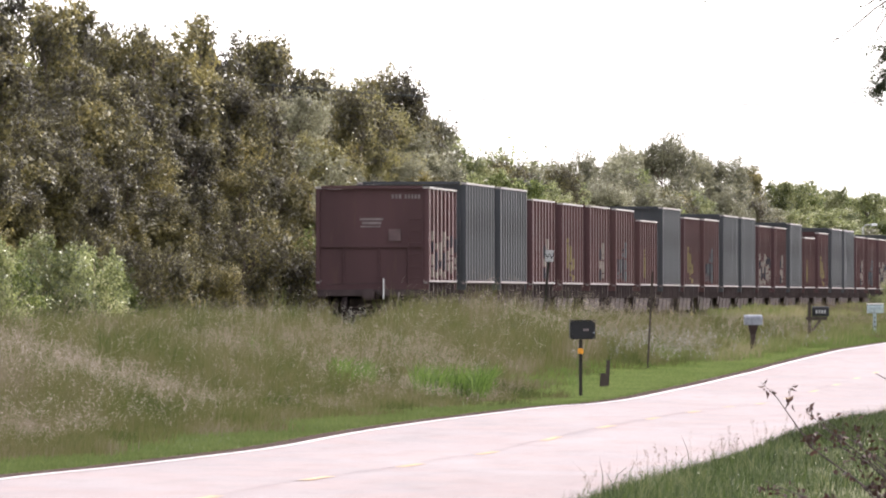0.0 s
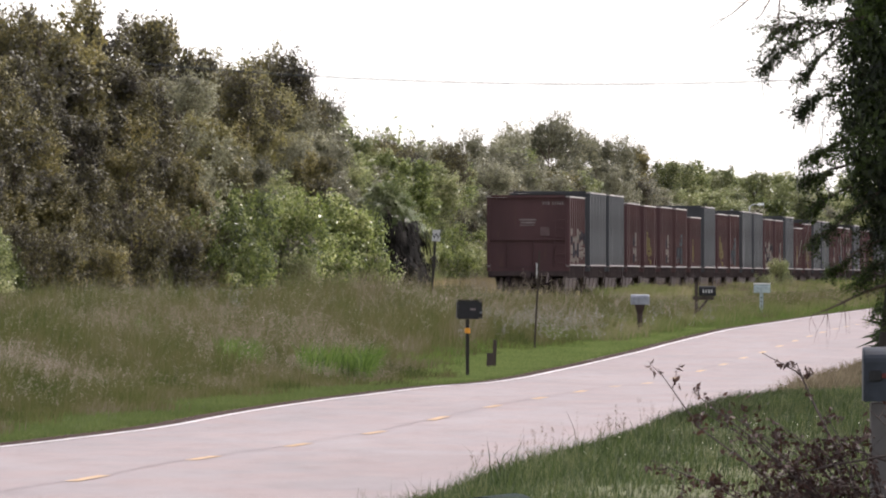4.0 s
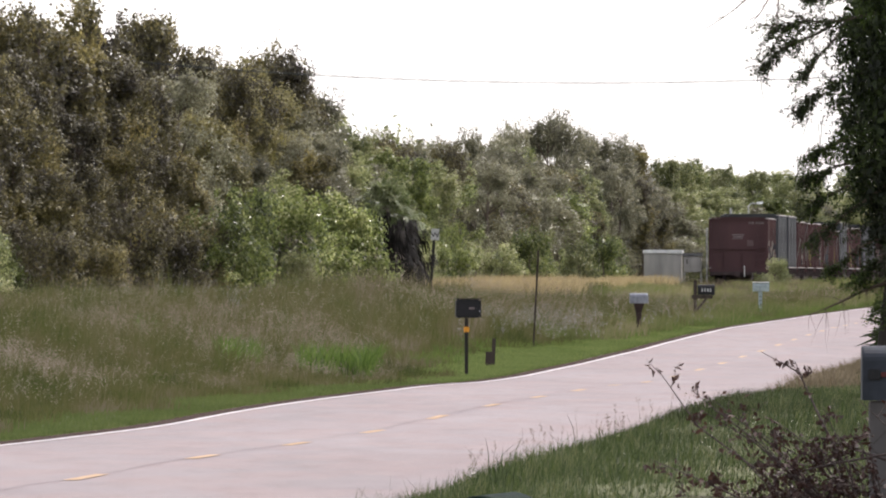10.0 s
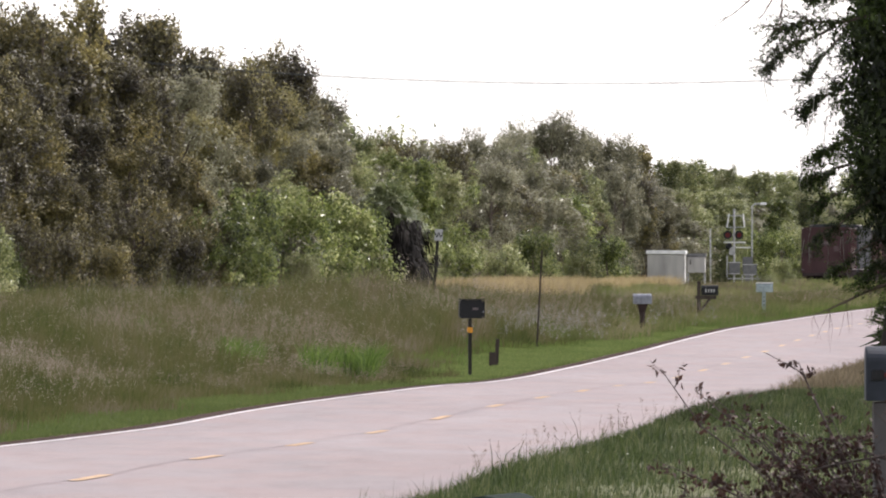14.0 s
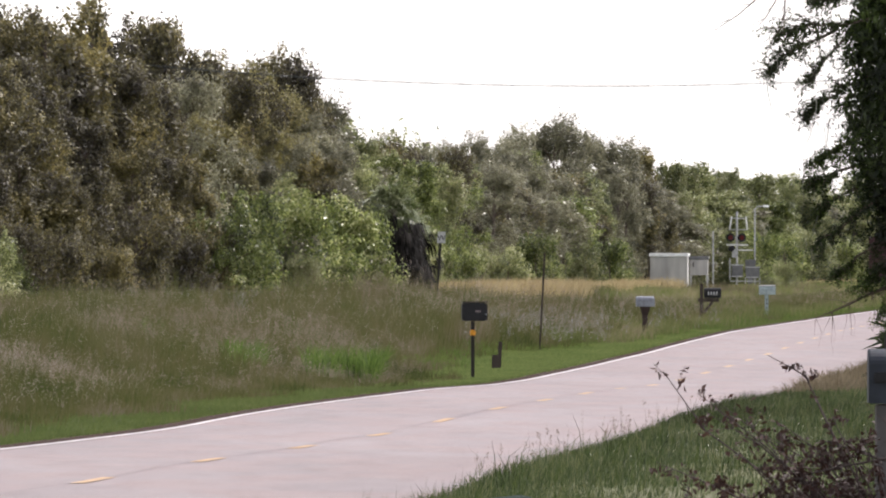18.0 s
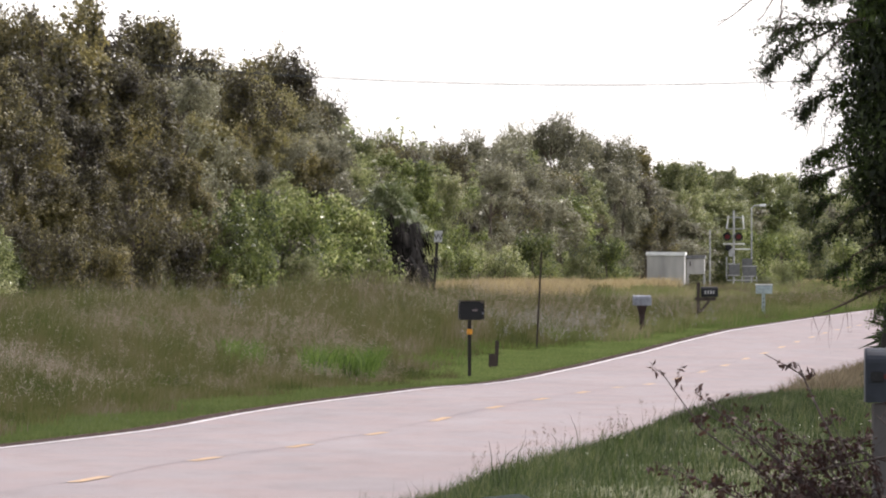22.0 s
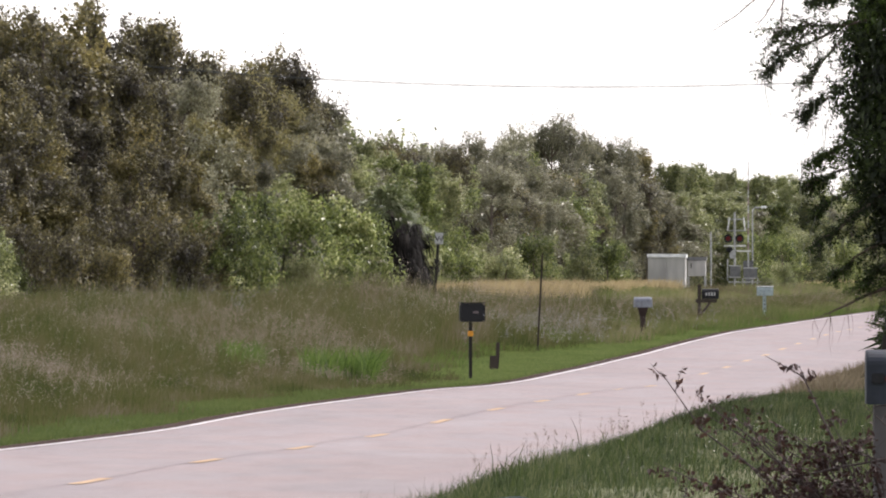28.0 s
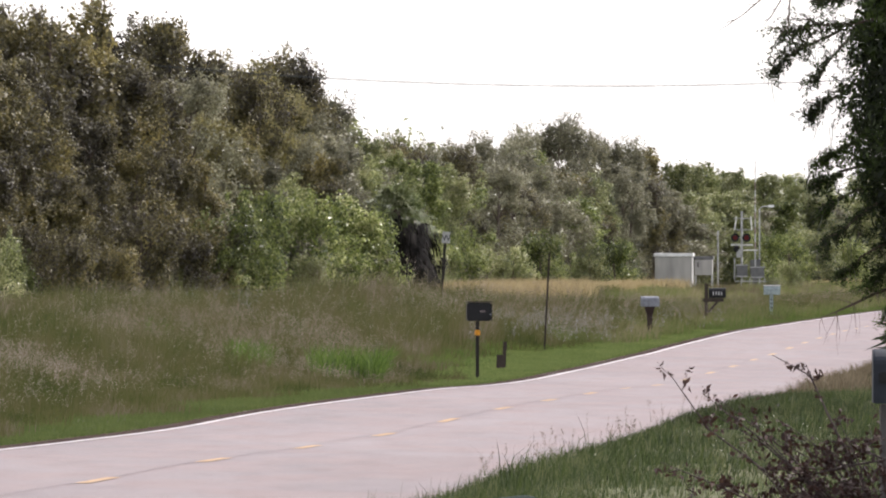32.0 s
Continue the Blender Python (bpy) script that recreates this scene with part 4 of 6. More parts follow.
blades("tall_grass", _x, _y, RNG.uniform(0.3, 0.62, len(_x)) * (0.7 + 0.5 * ripple(_x, _y, 0.8, 0.16, 1.2)), RNG.uniform(0.012, 0.026, len(_x)), RNG.uniform(0.1, 0.5, len(_x)), M_RANK, "light green grass between the mailboxes and the track")

# rank grass hiding the foot of the track
def near_shoulder(y):
    c = TRACK_X + TRACK_SLOPE * y - ROAD_X - ROAD_SLOPE * y
    return c + 2.1, c + 4.6


_x, _y = scatter(42000, 455, 960, near_shoulder)
_hh = RNG.uniform(0.6, 1.05, len(_x)) * (0.75 + 0.45 * ripple(_x, _y, 0.9, 0.11, 0.6)) * (0.8 + 0.2 * smooth((_y - 560) / 60))
blades("tall_grass", _x, _y, _hh, RNG.uniform(0.02, 0.05, len(_x)), RNG.uniform(0.1, 0.4, len(_x)), M_RANK, "rank green grass beside the track")
_x, _y = scatter(2500, 480, 960, near_shoulder)
blades("dry_verge_grass", _x, _y, RNG.uniform(0.7, 1.15, len(_x)), RNG.uniform(0.02, 0.04, len(_x)), RNG.uniform(0.1, 0.4, len(_x)), M_STRAW, "brown dry grass beside the track")
for _p in ((17.1, 615, 2.15, 0.8, 3, 1), (15.5, 592, 1.4, 0.55, 3, 1), (16.2, 604, 1.25, 0.5, 3, 1)):
    tagged(plant(*_p), "green shrub in the grass on the near side of the track", "shrub")

# mown verge
_x, _y = scatter(100000, 100, 620, lambda y: (-ROAD_HALF - verge_edge(y) - 0.3, -ROAD_HALF + 0.01 + 0.05 * np.sin(y * 2.3) + 0.04 * np.sin(y * 5.9)))
blades("mown_grass", _x, _y, RNG.uniform(0.05, 0.13, len(_x)), RNG.uniform(0.006, 0.016, len(_x)), RNG.uniform(0.1, 0.7, len(_x)), M_LAWN, "short mown green grass along the road")

_x, _y = scatter(100000, 200, 330, lambda y: (-ROAD_HALF - verge_edge(y) - 0.3, -ROAD_HALF - 0.3 + 0 * y))
blades("mown_grass", _x, _y, RNG.uniform(0.05, 0.13, len(_x)), RNG.uniform(0.01, 0.02, len(_x)), RNG.uniform(0.1, 0.7, len(_x)), M_LAWN, "short mown green grass round the mailbox")

# rich green band behind the mown strip
_x, _y = scatter(22000, 232, 560, lambda y: (-ROAD_HALF - verge_edge(y) - 1.3, -ROAD_HALF - verge_edge(y) + 0.35))
blades("verge_grass", _x, _y, RNG.uniform(0.1, 0.36, len(_x)) * (0.5 + 0.6 * ripple(_x, _y, 1.7, 0.3, 0.9)), RNG.uniform(0.01, 0.02, len(_x)), RNG.uniform(0.1, 0.6, len(_x)), M_BAND, "rich green grass behind the mown strip")

# half-grown grass where the mowing ends
_x, _y = scatter(9000, 215, 420, lambda y: (-ROAD_HALF - verge_edge(y) - 0.6, -ROAD_HALF - verge_edge(y) * 0.85))
blades("rough_grass", _x, _y, RNG.uniform(0.08, 0.34, len(_x)) * RNG.uniform(0.5, 1, len(_x)), RNG.uniform(0.008, 0.016, len(_x)), RNG.uniform(0.1, 0.6, len(_x)), M_TALL, "half-grown rough grass where the mowing ends")

# silvery heads in drifts
_q = [(RNG.normal(c[0], c[2] * 0.7, k), RNG.normal(c[1], c[3] * 0.7, k)) for k, c in ((52, (2.2, 288, 1.1, 13)), (20, (3.1, 297, 0.9, 10)), (22, (1.1, 282, 0.5, 9)), (24, (-3.4, 300, 2.2, 22)), (16, (-6.5, 290, 1.6, 22)), (14, (6.0, 330, 1.2, 16)))]
_x, _y = np.repeat(np.concatenate([p[0] for p in _q]), 11), np.repeat(np.concatenate([p[1] for p in _q]), 11)
_x, _y = _x + RNG.normal(0, 0.09, len(_x)), _y + RNG.normal(0, 0.5, len(_x))
_c = np.repeat(np.stack([_x, _y, land(_x, _y) + RNG.uniform(0.22, 0.75, len(_x))], 1), 4, 0)
_c += RNG.normal(0, 0.02, _c.shape) * np.array([1, 1, 2.4])
_nn = RNG.normal(size=_c.shape) * np.array([1, 1, 0.25])
_nn /= np.linalg.norm(_nn, axis=1, keepdims=True)
_v, _f = leaf_cards(RNG, _c, _nn, 0.075, 0.014)
tagged(new("silver_grass", mesh_of("silver_grass", _v, _f, M_PALE_GRASS)), "drifts of silvery white grass heads", "grass", kind="stuff")

# the near verge
def near_side(y):
    return ROAD_HALF + 0.36 + 0.07 * np.sin(y * 1.3) + 0.06 * np.sin(y * 3.1 + 1) + 0 * y, np.maximum(0.0425 * y + 0.3 - ROAD_X - ROAD_SLOPE * y, ROAD_HALF + 0.9)


_x, _y = scatter(230000, 50, 330, near_side, 0.9)
_hh = RNG.uniform(0.04, 0.15, len(_x)) * (0.35 + 1.3 * ripple(_x, _y, 2.6, 0.16, 0.2))
_hh *= 1 - 0.5 * smooth((_y - 138) / 14) * (1 - smooth((_y - 235) / 20))
_tallones = RNG.random(len(_x)) < 0.012
_hh[_tallones] *= 1.9
_, _tips = blades("verge_grass", _x, _y, _hh, RNG.uniform(0.0025, 0.006, len(_x)) * (0.5 + _y / 180), RNG.uniform(0.1, 0.7, len(_x)), M_VERGE, "unmown green verge grass, coloured from shaded dark to lit pale blades")

_x, _y = scatter(2600, 70, 126, lambda y: (ROAD_HALF + 0.3 + 0 * y, ROAD_HALF + 0.75 + 0 * y))
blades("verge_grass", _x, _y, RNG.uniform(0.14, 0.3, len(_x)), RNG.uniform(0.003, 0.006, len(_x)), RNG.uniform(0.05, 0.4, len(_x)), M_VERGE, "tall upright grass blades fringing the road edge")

# flowering grass stems at the edge of the verge
_x, _y = scatter(70, 88, 118, lambda y: (ROAD_HALF + 0.35 + 0 * y, ROAD_HALF + 1.2 + 0 * y))
_hs = RNG.uniform(0.2, 0.42, len(_x))
_, _tips = blades("grass_stem", _x, _y, _hs, np.full(len(_x), 0.004), RNG.uniform(0.05, 0.3, len(_x)), M_VERGE, "thin flowering grass stems at the road edge")
_c = np.repeat(_tips, 14, 0)
_c += RNG.normal(0, 1, _c.shape) * np.array([0.007, 0.007, 0.025])
_nn = RNG.normal(size=_c.shape)
_nn /= np.linalg.norm(_nn, axis=1, keepdims=True)
_v, _f = leaf_cards(RNG, _c, _nn, 0.022, 0.006)
tagged(new("stem_heads", mesh_of("stem_heads", _v, _f, M_PLUME)), "brown seed heads on thin stems", "grass", kind="stuff")

# dense band along the near road edge, in the shade-darkened verge colours
_x, _y = scatter(24000, 98, 130, lambda y: (ROAD_HALF + 0.42 + 0 * y, ROAD_HALF + 2.2 + 0 * y))
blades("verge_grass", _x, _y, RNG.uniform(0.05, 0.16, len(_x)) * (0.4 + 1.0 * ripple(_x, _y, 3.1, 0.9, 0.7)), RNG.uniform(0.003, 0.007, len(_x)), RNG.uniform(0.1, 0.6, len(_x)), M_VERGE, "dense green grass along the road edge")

# dry strip on the verge, and pale flecks added as bright glints
_x, _y = scatter(38000, 128, 240, lambda y: (ROAD_HALF + 0.42 + 0 * y, ROAD_HALF + 2.6 + 0 * y))
blades("dry_verge_grass", _x, _y, RNG.uniform(0.16, 0.36, len(_x)) * (0.6 + 0.6 * ripple(_x, _y, 2.1, 0.4, 1.1)) * smooth((_y - 126) / 22), RNG.uniform(0.006, 0.012, len(_x)), RNG.uniform(0.1, 0.7, len(_x)), M_STRAW, "brown dry grass on the verge")
_x, _y = scatter(150, 78, 97, lambda y: (ROAD_HALF + 0.9 + 0 * y, ROAD_HALF + 4.5 + 0 * y))
_c = np.stack([_x, _y, land(_x, _y) + RNG.uniform(0.03, 0.16, len(_x))], 1)
_nn = RNG.normal(size=_c.shape) + np.array([0, -0.5, 0.6])
_nn /= np.linalg.norm(_nn, axis=1, keepdims=True)
_v, _f = leaf_cards(RNG, _c, _nn, 0.022, 0.005)
tagged(new("straw_flecks", mesh_of("straw_flecks", _v, _f, M_FLECK)), "pale leaf flecks standing in for glints in the verge grass", "grass", kind="stuff")


# ---- the train ----
PITCH, HALF = 13.5, 1.55
SPEED, REAR = 30.1, 330.0


def car_form(paint, rib_paint, top, floor=1.24, ribs=8, tag=0, mark=True, body=9.9):
    """An open-topped hopper car; its origin lies on the rails under its rear wall, +y ahead, +x to the road."""
    ob = new("hopper_car")
    # the body stands at the rear of a longer underframe
    BODY, y0, y1 = body, 0.0, body
    f0, f1 = -0.9, 12.1
    # walls with thickness
    part("side_wall", boxed(HALF - 0.12, HALF - 0.06, y0 + 0.05, y1 - 0.05, floor, top), paint, ob)
    part("side_wall", boxed(-HALF + 0.06, -HALF + 0.12, y0 + 0.05, y1 - 0.05, floor, top), paint, ob)
    part("end_wall", boxed(-HALF + 0.125, HALF - 0.125, y0 + 0.06, y0 + 0.12, floor - 0.26, top - 0.01), paint, ob)
    part("end_wall", boxed(-HALF + 0.125, HALF - 0.125, y1 - 0.12, y1 - 0.06, floor - 0.26, top - 0.01), paint, ob)
    part("floor_plate", boxed(-HALF + 0.13, HALF - 0.13, y0 + 0.13, y1 - 0.13, floor - 0.08, floor), M_STEEL_DARK, ob)
    # top and bottom rails, painted pale where sunlight catches their edges
    for sx in (1, -1):
        a, b = sorted((sx * (HALF - 0.16), sx * (HALF + 0.015)))
        part("top_rail", boxed(a, b, y0 + 0.02, y1 - 0.02, top, top + 0.05, 0.012), M_CAP, ob, "worn top rail, pale as if sunlit")
        part("side_sill", boxed(a, b, y0 + 0.02, y1 - 0.02, floor - 0.06, floor - 0.004, 0.012), M_SILL, ob, "worn bottom sill, pale as if sunlit")
        # braces down to the underframe
        for q in range(7):
            yy = y0 + 0.5 + (BODY - 1.0) * q / 6
            c, d = sorted((sx * (HALF - 0.14), sx * (HALF - 0.03)))
            part("sill_brace", boxed(c, d, yy - 0.09, yy + 0.09, floor - 0.5, floor - 0.064, 0.01), M_UNDER, ob)
    for yy in (y0, y1):
        part("end_rail", boxed(-HALF + 0.17, HALF - 0.17, yy - 0.03 + (0.03 if yy < 0 else -0.09), yy + 0.03 + (0.09 if yy < 0 else -0.03), top - 0.006, top + 0.08, 0.01), paint, ob)
    # side ribs, in paint made paler than the walls as if sunlit
    rib = None
    for sx in (1, -1):
        for k in range(ribs):
            yy = y0 + 0.2 + (BODY - 0.4) * k / (ribs - 1)
            m = pose(sx * HALF - 0.03 * sx, yy, 0)
            if rib is None:
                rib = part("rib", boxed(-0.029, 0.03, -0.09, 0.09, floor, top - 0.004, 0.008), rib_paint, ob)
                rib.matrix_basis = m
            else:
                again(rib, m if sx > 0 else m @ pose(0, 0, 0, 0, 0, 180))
    # end: belt seam, corner posts, lower apron
    for e, sy in ((y0, -1), (y1, 1)):
        a, b = sorted((e + sy * 0.02, e - sy * 0.058))
        mid = 1.02 + 0.42 * (top - 1.02)
        part("belt_rail", boxed(-HALF + 0.14, HALF - 0.14, a, b, mid - 0.035, mid + 0.035, 0.01), paint, ob)
        for sx in (-1, 1):
            c, d = sorted((sx * (HALF - 0.13), sx * (HALF - 0.01)))
            part("corner_post", boxed(c, d, a, b, floor - 0.26, top - 0.012, 0.015), paint, ob)
            bm = bmesh.new()
            for k in range(6):
                zz = floor + 0.05 + 0.32 * k
                g, h = sorted((sx * (HALF - 0.55), sx * (HALF - 0.17)))
                tube(bm, [(g, e + sy * 0.07, zz), (h, e + sy * 0.07, zz)], [0.011, 0.011], 6)
            for q in (0.17, 0.55):
                tube(bm, [(sx * (HALF - q), e + sy * 0.07, floor - 0.1), (sx * (HALF - q), e + sy * 0.07, floor + 1.75)], [0.012, 0.012], 6)
            if (sx > 0) == (sy < 0):
                part("end_ladder", bm, paint, ob)
            else:
                bm.free()
        for q in (-0.78, 0.18, 0.95):
            part("end_seam", boxed(q - 0.012, q + 0.012, min(e + sy * 0.003, e - sy * 0.058), max(e + sy * 0.003, e - sy * 0.058), floor - 0.09, mid - 0.04, 0.004), paint, ob)
        part("end_step", tube(bmesh.new(), [(-1.25, e + sy * 0.06, floor - 0.12), (0.3, e + sy * 0.06, floor - 0.08)], [0.009, 0.009], 6), M_UNDER, ob, "thin hand rail across the end")
        for sx in (-1, 1):
            part("corner_step", boxed(sx * (HALF - 0.08) - 0.05, sx * (HALF - 0.08) + 0.05, min(e + sy * 0.05, e + sy * 0.09), max(e + sy * 0.05, e + sy * 0.09), floor - 0.1, floor - 0.04, 0.01), M_SILL, ob, "pale corner step")
        part("end_sill", boxed(-HALF + 0.05, HALF - 0.05, a, b, floor - 0.44, floor - 0.264, 0.015), M_UNDER, ob)
        # coupler and drawbar
        q = f0 if sy < 0 else f1
        bm = boxed(-0.11, 0.11, min(q, q + sy * 0.2), max(q, q + sy * 0.2), 0.74, 0.96, 0.03)
        box(bm, -0.19, 0.15, min(q + sy * 0.15, q + sy * 0.28), max(q + sy * 0.15, q + sy * 0.28), 0.69, 1.0, 0.05)
        part("coupler", bm, M_UNDER, ob)
        # brake pipe and white uncoupling handle
        part("grab_iron", tube(bmesh.new(), [(0.32, e + sy * 0.1, 0.72), (0.32, e + sy * 0.1, 1.28)], [0.022, 0.022], 7), M_WHITE, ob, "white-painted upright handle")
        part("brake_hose", tube(bmesh.new(), [(0.75, e + sy * 0.12, 0.9), (0.73, e + sy * 0.2, 0.72), (0.7, e + sy * 0.24, 0.55)], [0.025, 0.025, 0.03], 7), M_LETTER, ob, "pale brake hose")
    # brake plate
    part("brake_plate", boxed(0.45, 0.78, y0 - 0.01, y0 + 0.055, floor + 1.06, floor + 1.38, 0.01), M_PLATE, ob, "faded square plate")
    # slope sheets along both sides under the sill
    for sx in (1, -1):
        bm = bmesh.new()
        q = [bm.verts.new(v) for v in ((sx * (HALF - 0.2), y0 + 0.3, floor - 0.07), (sx * (HALF - 0.2), y1 - 0.3, floor - 0.07), (sx * (HALF - 0.32), y1 - 0.9, 0.5), (sx * (HALF - 0.32), y0 + 0.9, 0.5))]
        f = bm.faces.new(q)
        r = bmesh.ops.extrude_face_region(bm, geom=[f])
        bmesh.ops.translate(bm, verts=[v for v in r["geom"] if isinstance(v, bmesh.types.BMVert)], vec=(-0.03 * sx, 0, 0))
        bmesh.ops.recalc_face_normals(bm, faces=bm.faces)
        part("slope_sheet", bm, M_UNDER, ob)
    # hopper chutes under the floor
    for yy in (BODY / 2 - 2.5, BODY / 2, BODY / 2 + 2.5):
        bm = bmesh.new()
        q = [bm.verts.new(v) for v in ((-1.35, yy - 1.15, floor - 0.09), (1.35, yy - 1.15, floor - 0.09), (1.35, yy + 1.15, floor - 0.09), (-1.35, yy + 1.15, floor - 0.09),
                                       (-1.25, yy - 1.0, 0.3), (1.25, yy - 1.0, 0.3), (1.25, yy + 1.0, 0.3), (-1.25, yy + 1.0, 0.3))]
        for f in ((4, 5, 6, 7), (0, 1, 5, 4), (1, 2, 6, 5), (2, 3, 7, 6), (3, 0, 4, 7)):
            bm.faces.new([q[i] for i in f])
        part("hopper_chute", bm, M_UNDER, ob)
    # trucks
    part("centre_sill", boxed(-0.2, 0.2, f0 + 0.1, f1 - 0.1, 0.72, 0.92, 0.01), M_STEEL_DARK, ob)
    for yy in (1.1, BODY - 1.1):
        bm = boxed(-0.95, 0.95, yy - 0.25, yy + 0.25, 0.45, 0.75, 0.03)
        truck = part("truck", bm, M_UNDER, ob)
        for sx in (-1, 1):
            fr = bmesh.new()
            pts = [(-1.0, 0.62), (-0.55, 0.74), (0.55, 0.74), (1.0, 0.62), (1.0, 0.4), (0.5, 0.34), (0.3, 0.22), (-0.3, 0.22), (-0.5, 0.34), (-1.0, 0.4)]
            f = fr.faces.new([fr.verts.new((sx * 1.0 - 0.06, yy + a, b)) for a, b in pts])
            r = bmesh.ops.extrude_face_region(fr, geom=[f])
            bmesh.ops.translate(fr, verts=[v for v in r["geom"] if isinstance(v, bmesh.types.BMVert)], vec=(0.12, 0, 0))
            bmesh.ops.recalc_face_normals(fr, faces=fr.faces)
            part("side_frame", fr, M_UNDER, truck)
        for ay in (-0.86, 0.86):
            for sx in (-0.74, 0.74):
                w = disc(bmesh.new(), pose(sx, yy + ay, 0.42, 0, 90, 0), 0.42, 0.13, 24)
                part("wheel", w, M_STEEL_DARK, truck)
            part("axle", disc(bmesh.new(), pose(0, yy + ay, 0.42, 0, 90, 0), 0.08, 1.36, 10), M_STEEL_DARK, truck)
    if mark:
        # reporting marks as plain bars, and an emblem
        for k in range(3):
            part("letter_bar", boxed(0.52 + 0.1 * k, 0.59 + 0.1 * k, y0 + 0.051, y0 + 0.058, top - 0.27, top - 0.16), M_LETTER, ob)
        for k in range(5):
            part("letter_bar", boxed(0.88 + 0.09 * k, 0.94 + 0.09 * k, y0 + 0.051, y0 + 0.058, top - 0.27, top - 0.16), M_LETTER, ob)
        part("emblem", boxed(-0.34, 0.3, y0 + 0.05, y0 + 0.057, top - 0.86, top - 0.8), M_LETTER, ob)
        part("emblem", boxed(-0.28, 0.24, y0 + 0.05, y0 + 0.057, top - 0.97, top - 0.9), M_LETTER, ob)
        part("emblem", boxed(-0.32, 0.22, y0 + 0.05, y0 + 0.057, top - 1.05, top - 1.01), M_LETTER, ob)
    # sprayed patches between the ribs
    if tag:
        rng = random.Random(tag)
        gap = (BODY - 0.4) / (ribs - 1)
        wide = {1: (1, 8), 2: (2, 5), 3: (4, 6), 4: (1, 5), 5: (2, 3)}[tag]
        mat = {1: M_TAG_PALE, 2: M_TAG_YELLOW, 3: M_TAG_PALE, 4: M_TAG_TEAL, 5: M_TAG_YELLOW}[tag]
        for k in range(*wide):
            yr = y0 + 0.2 + gap * k
            za = floor + rng.uniform(0.04, 0.3)
            zb = floor + rng.uniform(0.75, 1.45)
            cuts = sorted(rng.uniform(za, zb) for q in range(3))
            spans = [(za, cuts[0] - 0.05), (cuts[0], cuts[1]), (cuts[1] + 0.06, cuts[2]), (cuts[2] + 0.03, zb)]
            for q, (z2, z3) in enumerate(spans):
                if z3 - z2 < 0.05:
                    continue
                dark = rng.random() < 0.3
                d = rng.uniform(0, 0.05)
                bm = boxed(HALF - 0.055, HALF - 0.002, yr - 0.094, yr - 0.091, z2, z3)
                box(bm, HALF + 0.0005, HALF + 0.0035, yr - 0.09, yr + 0.09 - d, z2 + d, z3 - d * 0.4)
                part("graffiti_stroke" if dark else "graffiti_patch", bm, M_TAG_DARK if dark else mat, ob, "sprayed graffiti on a rib")
    return ob


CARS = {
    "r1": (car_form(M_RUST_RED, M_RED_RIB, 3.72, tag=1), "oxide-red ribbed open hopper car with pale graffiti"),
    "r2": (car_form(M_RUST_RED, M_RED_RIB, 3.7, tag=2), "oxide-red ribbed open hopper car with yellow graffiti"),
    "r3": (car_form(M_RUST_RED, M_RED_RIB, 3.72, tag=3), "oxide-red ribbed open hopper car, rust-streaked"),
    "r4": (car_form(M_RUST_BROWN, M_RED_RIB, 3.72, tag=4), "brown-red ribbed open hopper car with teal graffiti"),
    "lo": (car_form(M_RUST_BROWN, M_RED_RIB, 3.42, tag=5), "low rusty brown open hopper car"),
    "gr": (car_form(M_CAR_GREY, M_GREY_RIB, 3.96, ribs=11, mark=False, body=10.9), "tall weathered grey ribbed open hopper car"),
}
ORDER = "r1 gr gr r3 r2 r3 r4 lo gr r2 r4 gr gr r1 r3 gr lo r2 gr gr r3 r4 r1 gr r3 r2 gr gr r4 r3 r1 gr r2 r3 gr r4 r3 gr gr r2".split()
TRAIN, _seen = [], set()
_ahead = math.cos(math.atan(TRACK_SLOPE))


def car_place(i, t):
    y = REAR + SPEED * t + PITCH * i * _ahead
    return pose(TRACK_X + TRACK_SLOPE * y, y, RAIL_Z, 0, 0, TRACK_TURN)


for i, key in enumerate(ORDER):
    proto, words = CARS[key]
    ob = copy_thing(proto, car_place(i, 0)) if key in _seen else proto
    _seen.add(key)
    ob.matrix_basis = car_place(i, 0)
    tagged(ob, words + (", last of the train" if i == 0 else ""), "hopper car", "train of hopper cars")
    TRAIN.append(ob)


# ---- roadside things ----
def arch_box(bm, w, h, length, sides=10, spring=0.55):
    """A mailbox shell: straight sides, arched top; its length along x, its floor at z = 0."""
    prof = [(-w / 2, 0), (w / 2, 0), (w / 2, h * spring)]
    prof += [(w / 2 * math.cos(math.pi * k / sides), h * spring + h * (1 - spring) * math.sin(math.pi * k / sides)) for k in range(1, sides)]
    prof += [(-w / 2, h * spring)]
    rings = []
    for x, g in ((-length / 2, 0.97), (-length / 2 + 0.01, 1.0), (length / 2 - 0.01, 1.0), (length / 2, 0.97)):
        rings.append([bm.verts.new((x, y * g, h / 2 + (z - h / 2) * g)) for y, z in prof])
    for q, r in zip(rings, rings[1:]):
        for k in range(len(prof)):
            bm.faces.new((q[k], q[(k + 1) % len(prof)], r[(k + 1) % len(prof)], r[k]))
    bm.faces.new(rings[0])
    bm.faces.new(rings[-1][::-1])
    bmesh.ops.recalc_face_normals(bm, faces=bm.faces)
    return bm


def set_on(x, y, turn=0.0):
    return pose(x, y, float(land(x, y)), 0, 0, turn)


# black mailbox on a slim black post
mb = thing("mailbox", set_on(0.46, 222, 4), "large black metal mailbox on a slim black post with orange band", "mailbox", "roadside mailboxes")
part("post", boxed(-0.032, 0.032, -0.032, 0.032, -0.2, 1.08, 0.006), M_BLACK_WOOD, mb)
